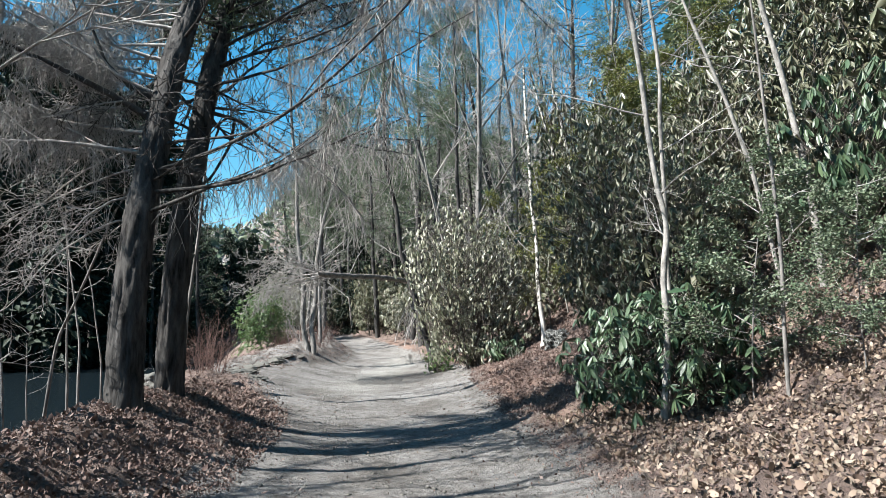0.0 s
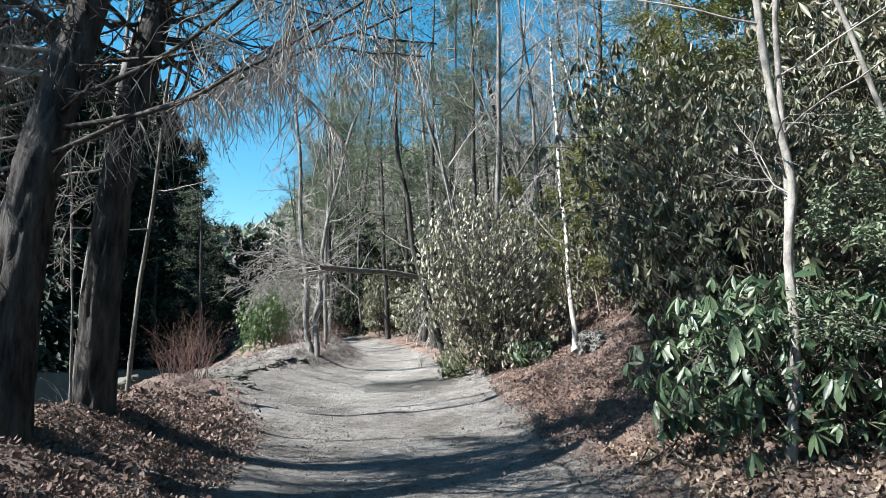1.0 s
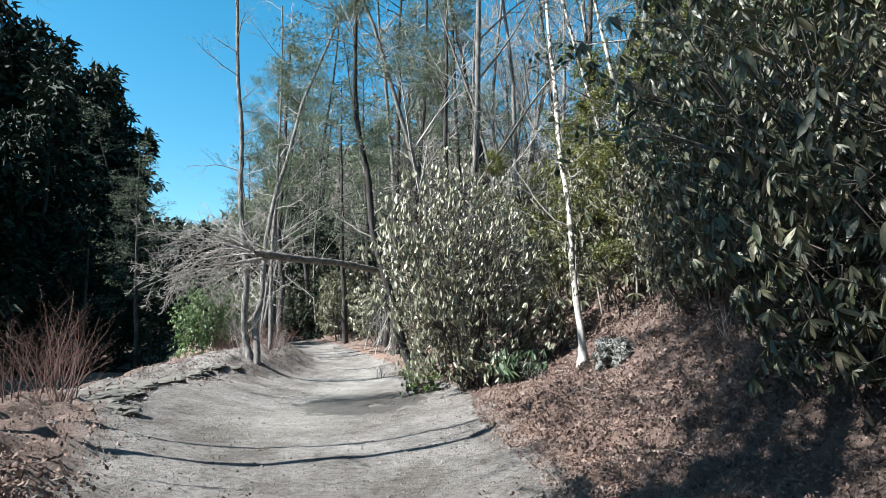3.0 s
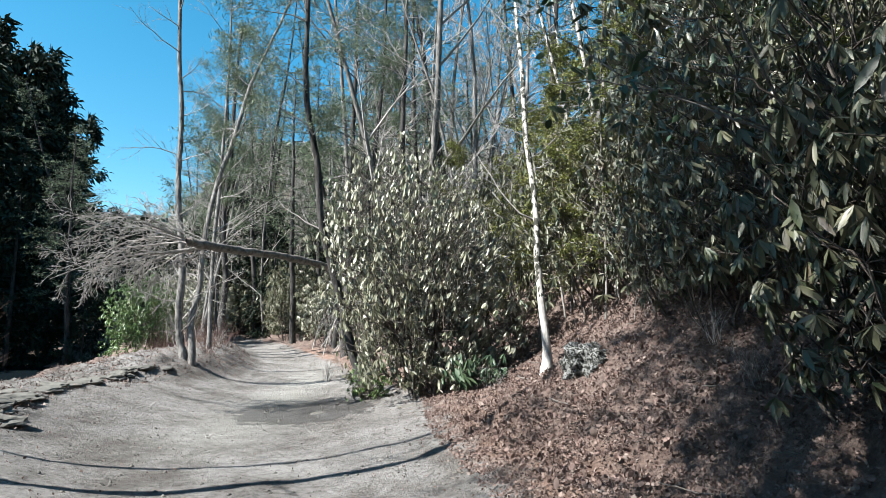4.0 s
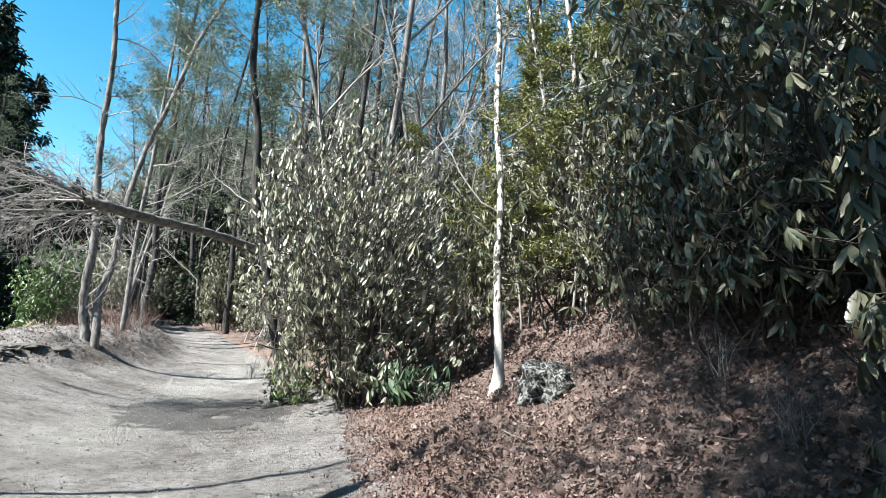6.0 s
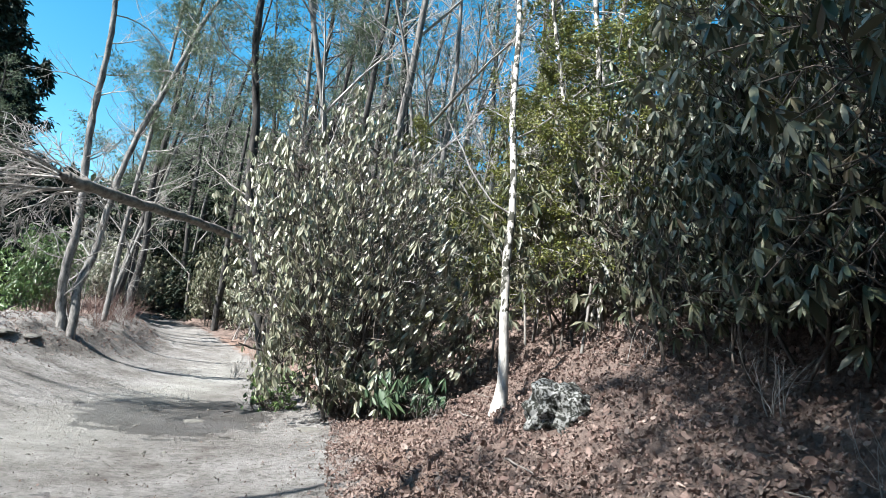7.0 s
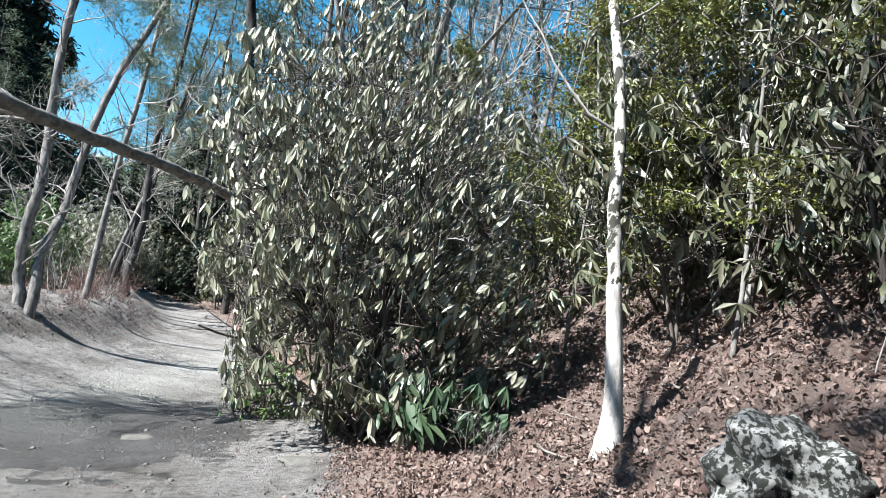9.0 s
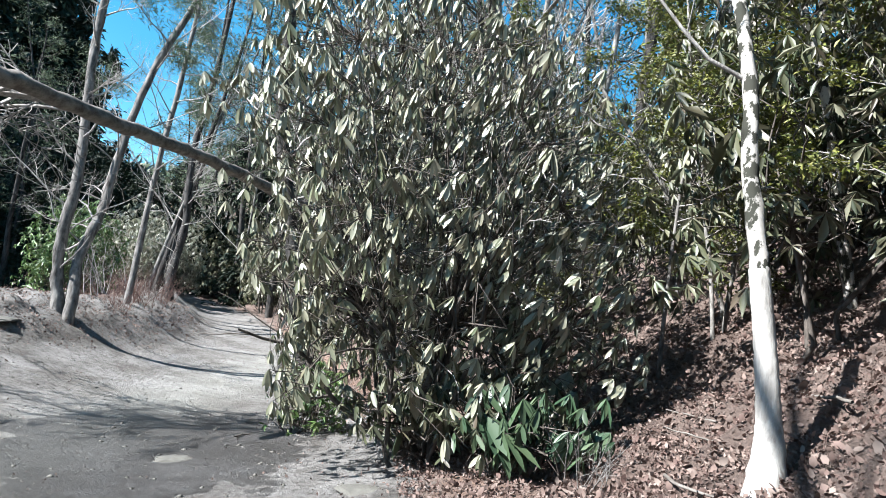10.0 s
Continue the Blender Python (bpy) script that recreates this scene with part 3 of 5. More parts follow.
# ---- far forest ----
bare = [bare_tree(R, 13 + k, 0.075 + 0.011 * k, "tall bare grey deciduous tree in winter woods", BARK_GREY, 3, 6, 0.2, R.normal(0, 0.04, 2), "bare trees of the wood") for k in range(6)]
pines = [pine_tree(R, 15 + 2 * k, 0.17, "tall pine with sparse green needle tufts", "pines of the wood", 0.33, (0, 0), 480) for k in range(3)]
# backlit trees: their shade is in the needle colour
darks = [hemlock(R, 13 + 2 * k, 0.2, NEEDLE_SHADED, "dense hemlock with shade put into its near-black needles", "hemlocks beyond the creek", 3000, 0.02, 0.6) for k in range(3)]
spots = []
for k in range(4000):
    if k % 4:
        y = R.uniform(28, 66)
        x = R.uniform(-17, 8)
    else:
        y = R.uniform(24, 90)
        x = R.uniform(-34, 30)
    if left_edge(y) - 0.8 < x < right_toe(y) + 0.9 or y < 38 and left_edge(y) - 10.5 < x < left_edge(y) - 4.5:
        continue
    if x < left_edge(y) - 8 and y < 52 or x < -3 and y < 37 or y < 46 and x < left_edge(y) - 3.5 or x < -y * 0.4 or (x + 11.6) ** 2 + (y - 40.4) ** 2 < 7 or 0.268 < -x / (y - 7) < 0.42:
        continue
    if any((x - a) ** 2 + (y - b) ** 2 < 1.9 for a, b in spots):
        continue
    spots.append((x, y))
spots = spots[:238]
for n, (x, y) in enumerate(spots):
    src = pines[n % 3] if n % 3 == 0 or n % 4 == 1 and y > 42 else bare[n % 6]
    size = R.uniform(0.7, 1.2) * (1.12 if x > -0.16 * y else 1.0)
    if n < 6:
        put(bare[n], x, y, R.uniform(0, 360), size)
    elif n < 9:
        put(pines[n - 6], x, y, R.uniform(0, 360), size)
    else:
        again(src, x, y, R.uniform(0, 360), size, 0.15, R.normal(0, 3, 2))
for x, y, s in ((6.5, 17, 1.0), (8.5, 13, 0.9), (7.5, 22, 1.0), (10, 18, 1.1), (5.5, 24, 0.95), (11, 11, 1.0), (9, 8, 0.9), (4.5, 27, 1.0)):
    again(bare[int(x * 2) % 6], x, y, x * 77, s, 0.15)
for x, y, s in ((6.8, 20, 0.8), (9.5, 15.5, 0.9), (7, 28, 0.9)):
    again(pines[int(y) % 3], x, y, x * 77, s, 0.15)
# trees added out of view, for their branch shadows on the track
for x, y, s in ((-6.4, 2.6, 0.7), (-8.2, 4.0, 0.8), (-7.1, 5.3, 0.65), (-5.7, 3.5, 0.75), (-6.8, 1.2, 0.9), (-7.6, 3.1, 0.9)):
    again(bare[int(y * 3) % 6], x, y, x * 50, s, 0.15)
n = 0
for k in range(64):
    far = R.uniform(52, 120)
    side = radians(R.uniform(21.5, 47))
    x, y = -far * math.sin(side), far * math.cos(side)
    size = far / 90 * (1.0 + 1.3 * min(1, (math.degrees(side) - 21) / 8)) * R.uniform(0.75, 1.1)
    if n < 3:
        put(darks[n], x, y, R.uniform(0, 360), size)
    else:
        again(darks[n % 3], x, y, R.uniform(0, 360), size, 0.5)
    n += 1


# near-black copies stand for the shaded depth at the track's far end
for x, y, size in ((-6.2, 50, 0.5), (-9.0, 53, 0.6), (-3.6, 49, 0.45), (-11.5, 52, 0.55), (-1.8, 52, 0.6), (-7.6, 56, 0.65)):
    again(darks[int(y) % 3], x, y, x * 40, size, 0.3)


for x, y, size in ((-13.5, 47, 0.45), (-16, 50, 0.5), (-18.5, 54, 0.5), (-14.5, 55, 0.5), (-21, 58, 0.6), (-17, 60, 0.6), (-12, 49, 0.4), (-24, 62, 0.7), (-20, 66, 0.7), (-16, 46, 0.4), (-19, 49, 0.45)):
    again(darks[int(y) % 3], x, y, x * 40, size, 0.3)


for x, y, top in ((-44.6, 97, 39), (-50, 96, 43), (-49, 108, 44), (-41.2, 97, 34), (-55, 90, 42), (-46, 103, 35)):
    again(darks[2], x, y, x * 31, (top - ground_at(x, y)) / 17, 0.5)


def far_woods(rng, n, name, material, label, spread):
    """Canopy of the woods on the far slopes."""
    y = rng.uniform(70, 460, n)
    x = rng.uniform(-1, 1, n) * (40 + y * 0.9)
    z = height(x, y) + rng.uniform(0.5, 9, n)
    L = rng.uniform(0.8, 2.2, n) * (0.6 + y / 200)
    o = part(name, leaves(name, np.stack([x, y, z], -1), ball(rng, n) + np.array((0, 0, 0.6)), ball(rng, n), L, L * spread, False, 0.1), material)
    return tagged(o, label, "woods", kind="stuff")


far_woods(R, 30000, "far_woods", TWIG, "bare grey winter woods on the far slope", 0.16)
far_woods(R, 18000, "far_evergreens", NEEDLE_PINE, "green evergreens among the woods on the far slope", 0.5)

# ---- shrubs on the bank ----
bank_label = "dark green rhododendron bush with drooping leaves on the bank"
fine_bush = [rhododendron(R, "rhododendron_bush", 1.4, 1.4, 1.5 + 0.25 * k, 460, 0.125, LEAF_MID, 0, 1.8, True, bank_label, "rhododendrons on the bank") for k in range(2)]
far_bush = [rhododendron(R, "rhododendron_bush", 1.5, 1.5, 1.5 + 0.3 * k, 480, 0.21, LEAF_RHODO if k < 2 else LEAF_OLIVE, 0, 1.8, False, bank_label, "rhododendrons on the bank") for k in range(3)]
RM = np.random.default_rng(15)
back_bush = [rhododendron(RM, "rhododendron_bush", 1.4, 1.4, 1.5 + 0.25 * k, 520, 0.15, LEAF_MID, 0, 1.8, False, bank_label, "rhododendrons on the bank") for k in range(2)]
spots2 = []
for k in range(1500):
    y = R.uniform(4, 62)
    x = right_toe(y) + R.uniform(1.6 if y > 19 else 2.4, 10)
    if x < 4.0 and 10.5 < y < 18 or y < 9 and x < 5.8:
        continue
    if any((x - a) ** 2 + (y - b) ** 2 < 2.4 for a, b in spots2):
        continue
    spots2.append((x, y))
spots2 = spots2[:72]
for k in range(26):
    y = R.uniform(44, 60)
    spots2.append((float(right_toe(y)) + R.uniform(1.0, 7), y))
for y in (44.5, 47):
    spots2.append((float(left_edge(y)) - 1.6, y))
spots2 += [(4.0, 12.6), (4.1, 15.5), (4.4, 14.2), (3.5, 10.2), (3.6, 13.4)]
used = set()
for x, y in spots2:
    pool = fine_bush if y < 18 and x < 4.8 else back_bush if y < 27 and x < 6.5 else far_bush
    src = pool[int(R.integers(len(pool)))]
    if src.name not in used:
        used.add(src.name)
        put(src, x, y, R.uniform(0, 360), R.uniform(0.85, 1.2))
    elif x < 4.5 and y < 16:
        again(src, x, y, R.uniform(0, 360), R.uniform(0.55, 0.75))
    else:
        again(src, x, y, R.uniform(0, 360), R.uniform(0.8, 1.3))
for x, y, size in ((5.4, 8.6, 0.9), (6.3, 9.8, 1.3), (5.2, 10.6, 1.2), (7.2, 8.4, 1.3), (6.6, 11.6, 1.4), (8.2, 10.2, 1.5), (8.0, 12.6, 1.5), (9.6, 11.2, 1.6), (7.0, 6.9, 1.0), (9.0, 8.6, 1.4), (10.6, 13.5, 1.7), (8.6, 14.8, 1.5)):
    again(back_bush[int(x * 10) % 2], x, y, x * 133, size)
for src in fine_bush + back_bush + far_bush:
    if src.name not in used:
        put(src, 7.0, 12.0)

# the great bush that leans out over the track, and the ones round it
RB = np.random.default_rng(21)
great = put(rhododendron(RB, "rhododendron_bush", 1.8, 1.45, 2.45, 2900, 0.125, LEAF_RHODO, 290, 1.95, 2,
                 "large rhododendron bush with glossy drooping leaves at the track's edge", floor_z=0.3, inner=0.6, per=6, hang=1.15, tuck=-1.3, over=(-0.45, 0, 0)), 0.95, 19.2, 0, 1, 0.1)
RK = np.random.default_rng(23)
for k in range(7):
    th = RK.uniform(math.pi * 0.8, math.pi * 2.1)
    limb = grow(RK, (RK.uniform(-0.2, 0.3), RK.uniform(-0.3, 0.2), 0.1), unit(np.array((math.cos(th) * 0.7, math.sin(th) * 0.7, RK.uniform(0.8, 1.5)))), RK.uniform(1.7, 2.6), 0.034, 1, 4, 0.2, 0.07, 0.7, 0.5, 9, 0.35, 0.3)
    part("limb", tubes("limb", limb, 5), STEM, great)
spray = []
for k in range(420):
    u = unit(RK.normal(size=3)) * np.array((1.45, 1.15, 2.0)) * RK.uniform(0.45, 1.0) + np.array((0, 0, 2.4))
    u[2] = max(u[2], 0.5)
    spray += grow(RK, u, unit(u * np.array((1, 1, 0.3)) + RK.normal(size=3) * np.array((0.8, 0.8, 0.8))), RK.uniform(0.2, 0.6), 0.0055, 1, 3, 0.25, 0.0, 0.7, 0.6, 4, 0.2, 0.5)
tagged(part("twig_spray", tubes("twig_spray", spray, 3), TWIG, great), kind="stuff")
put(rhododendron(RB, "rhododendron_bush", 1.25, 1.7, 2.0, 1300, 0.13, LEAF_OLIVE, 0, 1.8, True,
                 "olive green rhododendron bush overhanging the dirt track", hang=1.5), 0.45, 22.8, 0, 1, 0.1)
put(rhododendron(RB, "rhododendron_bush", 0.6, 0.6, 0.6, 260, 0.1, LEAF_BRIGHT, 0, 1.6, True,
                 "low bright green shrub under the big rhododendron"), -0.1, 21.0, 0, 0.75, 0.1)
put(rhododendron(RB, "rhododendron_bush", 0.55, 0.45, 0.4, 90, 0.15, LEAF_DEEP, 0, 1.9, True,
                 "low sprig of large drooping rhododendron leaves by the bush", floor_z=0.2, hang=1.1), 1.7, 17.95, 0, 1, 0.1)
put(rhododendron(RB, "rhododendron_bush", 1.05, 0.95, 0.74, 520, 0.13, LEAF_DEEP, 190, 1.7, 2,
                 "low rhododendron clump with large dark green leaves beside the track", floor_z=0.12, hang=0.6), 2.44, 7.35, 0, 1, 0.1)
put(rhododendron(RB, "rhododendron_bush", 1.5, 1.4, 1.95, 1500, 0.16, LEAF_BRIGHT, 0, 1.5, False,
                 "bright sunlit green rhododendron bush by the creek", per=6), -9.8, 36.5, 0, 1, 0.1)
for x, y, size in ((-9.3, 42, 0.8), (-8.9, 45, 0.9), (-10.6, 44, 1.0), (-11.5, 47, 1.1)):
    again(far_bush[int(y) % 2], x, y, x * 70, size)
put(rhododendron(RB, "rhododendron_bush", 1.5, 1.7, 1.9, 1000, 0.115, LEAF_MID, 0, 1.8, True,
                 "tall rhododendron arching from the bank over the track", over=(-1.5, -0.5, 0), floor_z=0.3, hang=1.0), 3.8, 11.2, 0, 1, 0.1)
put(rhododendron(RB, "rhododendron_bush", 0.85, 0.9, 1.05, 850, 0.115, LEAF_MID, 0, 1.8, True,
                 "dark leafy rhododendron leaning from the shaded bank", over=(-0.5, 0, 0), hang=1.0), 3.0, 10.0, 0, 1, 0.1)
put(rhododendron(RB, "rhododendron_bush", 1.1, 1.2, 1.5, 1300, 0.115, LEAF_MID, 0, 1.8, True,
                 "dark rhododendron bush on the shaded bank", floor_z=0.2), 3.2, 9.0, 0, 1, 0.1)
put(rhododendron(RB, "rhododendron_bush", 1.5, 1.5, 1.9, 1150, 0.14, LEAF_RHODO, 0, 1.8, True,
                 "rhododendron bush hanging over the bare bank", over=(-1.0, 0, 0), floor_z=0.3), 4.7, 14.0, 0, 1, 0.1)
put(rhododendron(RB, "rhododendron_bush", 1.1, 0.8, 0.5, 300, 0.13, LEAF_MID, 0, 1.9, True,
                 "spreading low rhododendron shoots at the big bush's foot", floor_z=0.1), 1.4, 18.8, 0, 1, 0.1)
put(rhododendron(RB, "rhododendron_bush", 0.9, 0.9, 1.3, 300, 0.16, LEAF_DEEP, 0, 1.8, 2,
                 "tall rhododendron with large drooping green leaves on the bank", floor_z=0.9, hang=1.4, over=(-0.5, 0, 0)), 5.3, 7.5, 0, 1, 0.1)
hollow = "dark rhododendron with low leafy skirts in the bank's shade"
for x, y, rz, over in ((3.85, 14.5, 1.1, -0.3), (4.1, 15.8, 1.2, -0.3), (3.75, 13.0, 0.9, -0.2)):
    put(rhododendron(RB, "rhododendron_bush", 0.85, 0.9, rz, 560, 0.12, LEAF_MID, 0, 1.8, True, hollow, "rhododendrons in the shade", floor_z=0.25, hang=1.2, over=(over, 0, 0)), x, y, 0, 1, 0.1)
laurel = "yellow-green evergreen laurel with small leaves on the bank"
yellow = [leafy_sapling(RB, 5.4, 1.5, 11000, 0.06, LEAF_YELLOW, laurel, "laurels on the bank", "laurel_tree") for k in range(2)]
put(yellow[0], 3.2, 19.4)
put(yellow[1], 3.6, 16.9, 120)
for x, y, s in ((3.9, 19.6, 1.15), (2.4, 22.2, 1.0), (4.6, 13.9, 1.0), (4.9, 12.4, 1.0), (4.3, 15.2, 1.0), (5.2, 17.3, 1.25), (4.4, 21.8, 1.2)):
    again(yellow[int(x * 10) % 2], x, y, x * 100, s)
green = hemlock(RB, 9, 0.13, NEEDLE_HEM, "feathery green hemlock growing on the wooded bank", "hemlocks on the bank", 3600, 0.12, 0.3)
put(green, 8.4, 13.6)
for x, y, s in ((6.9, 15.6, 0.8), (10.4, 12.2, 1.1), (7.6, 18.5, 0.9), (5.9, 20.5, 0.8)):
    again(green, x, y, x * 90, s)
# unseen wood added behind and beside the track's start, to cut sky light
for x, y, s in ((6.5, -3, 1.2), (9.5, -1, 1.4), (7, -8, 1.3), (3.5, -12, 1.3), (-0.5, -15, 1.4), (-5, -14, 1.2), (11, -6, 1.5), (12.5, 3, 1.5), (14, -2, 1.6), (-9, -17, 1.2), (0.5, -19, 1.5), (6, -17, 1.5), (9.5, 3.2, 1.1), (15.5, 7, 1.6), (10, -12, 1.5)):
    again(green, x, y, x * 90, s)
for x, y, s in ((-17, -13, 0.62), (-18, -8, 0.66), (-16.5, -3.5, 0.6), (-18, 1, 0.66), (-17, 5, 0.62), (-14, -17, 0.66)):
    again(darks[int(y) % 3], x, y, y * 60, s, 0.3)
for x, y, s in ((3.6, 2.2, 0.8), (4.6, 0.4, 0.9), (3.8, -1.6, 0.9), (5.0, -4.0, 1.0), (4.0, -6.5, 0.9), (6.5, 1.8, 1.0), (3.6, -9.5, 1.0), (8.2, 0.2, 1.1)):
    again(back_bush[int(x * 10) % 2], x, y, x * 133, s)
young = leafy_sapling(RB, 2.6, 1.0, 9000, 0.05, NEEDLE_HEM, "young feathery hemlock sapling on the bank", "hemlock saplings", "hemlock_sapling")
put(young, 3.1, 6.7)
again(young, 3.7, 5.8, 70, 0.75)

e = empty("laurel_tree", place_at(3.3, 11.0), "evergreen laurel with thin boughs reaching over the track", "tree")
lines = [(np.array([(0, 0, -0.1), (-0.15, -0.1, 0.9), (-0.5, -0.25, 1.5)]), (0.03, 0.025, 0.02))]
part("trunk", tubes("trunk", lines, 7), BARK_GREY, e)
for k, (bx, by, bz) in enumerate(((-2.75, -0.7, 1.1), (-2.2, -1.0, 0.95), (-2.0, -0.2, 1.1))):
    start = np.array((-0.5, -0.25, 1.5))
    ls = grow(RB, start, unit(np.array((bx, by, bz)) - start * 0.2), 2.3, 0.012, 1, 7, 0.1, -0.02, 0.7, 0.3, 8, 0.4)
    part("bough", tubes("bough", ls, 4), BARK_GREY, e)
    tips = tip_points(RB, ls, 9, 0.03, 1)
    m = len(tips)
    tagged(part("foliage", leaves("foliage", tips, ball(RB, m) * np.array((1, 1, 0.5)) + np.array((0, 0, -0.5)), ball(RB, m) + np.array((0, 0, 1.0)), RB.uniform(0.06, 0.11, m), RB.uniform(0.025, 0.04, m), True), LEAF_DEEP, e), kind="stuff")

# ---- trees that stand singly ----
def single_tree(label, line, bark, sides=12, limbs=0, seed=1, low=0.4, limb_len=1.5, limb_r=0.02, droop=0.0, name="bare_tree", depth=2, group="", kids=5, tuft=0):
    rng = np.random.default_rng(seed)
    e = empty(name, line[0][0], label, "tree", group)
    pts = np.array(line[0]) - np.array(line[0][0])
    q = np.linspace(0, len(pts) - 1, len(pts) * 9)
    fine = np.stack([np.interp(q, np.arange(len(pts)), pts[:, k]) for k in range(3)], -1)
    fine[1:-1] = (fine[:-2] + fine[1:-1] * 2 + fine[2:]) / 4 + rng.normal(size=(len(fine) - 2, 3)) * line[1][0] * 0.04 * np.array((1, 1, 0))
    sway = line[1][0] * 0.45 * np.minimum(q, 1) * np.minimum(len(pts) - 1 - q, 1)
    fine[:, 0] += sway * np.sin(q * 4.1 + seed)
    fine[:, 1] += sway * np.sin(q * 3.3 + seed * 2)
    rad = np.interp(q, np.arange(len(pts)), line[1]) * rng.uniform(0.94, 1.06, len(q))
    part("trunk", tubes("trunk", [(fine, rad)], sides, 0.16), bark, e)
    n = len(pts) - 1
    crown = []
    for k in range(limbs):
        f = (low + (1 - low) * (k + rng.random()) / limbs) * n
        i = min(int(f), n - 1)
        th = rng.uniform(0, 6.28)
        ls = grow(rng, pts[i] + (pts[i + 1] - pts[i]) * (f - i), unit(np.array((math.cos(th), math.sin(th), 0.5 - droop))), limb_len * rng.uniform(0.5, 1.2), limb_r, depth, kids, 0.15, 0.03 - droop * 0.1, 0.7, 0.5, 6, 0.2)
        part("branch", tubes("branch", ls, 3), TWIG, e)
        if f > n * 0.5:
            crown += ls
    if tuft and crown:
        tips = tip_points(rng, crown, tuft, 0.1, 0)
        P = np.repeat(tips, 9, 0) + rng.normal(size=(len(tips) * 9, 3)) * np.array((0.1, 0.1, 0.03))
        tagged(part("needles", leaves("needles", P, ball(rng, len(P)) + np.array((0, 0, 0.3)), ball(rng, len(P)), rng.uniform(0.08, 0.15, len(P)), np.full(len(P), 0.018), False, 0.1), NEEDLE_PINE, e), kind="stuff")
    return e


white = single_tree("pale leaning tree with mottled bark and bare white lower trunk",
                    ([(2.49, 16.74, 2.0), (2.5, 17.07, 3.1), (2.54, 17.9, 5.1), (2.6, 18.8, 7.1), (2.7, 19.8, 9.5)],
                     (0.056, 0.05, 0.046, 0.04, 0.03)), BARK_MOTTLED, 14, 8, 3, 0.2, 1.6, 0.018, name="pale_tree")
bole = np.array([(0.0, -0.26, -1.4), (0.03, -0.22, -1.15), (0.055, -0.18, -0.95), (0.06, -0.14, -0.8), (0.045, -0.1, -0.55), (0.02, -0.05, -0.25), (0.0, 0.0, 0.0), (0.002, 0.03, 0.08)])
q = np.linspace(0, 7, 48)
bole_r = np.interp(q, np.arange(8), (0.135, 0.105, 0.078, 0.066, 0.061, 0.059, 0.057, 0.045)) * np.random.default_rng(5).uniform(0.955, 1.045, 48)
bole = np.stack([np.interp(q, np.arange(8), bole[:, k]) for k in range(3)], -1)
part("lower_trunk", tubes("lower_trunk", [(bole, bole_r)], 18), BARK_BARE, white, "bare white barkless lower trunk")
RT = np.random.default_rng(31)
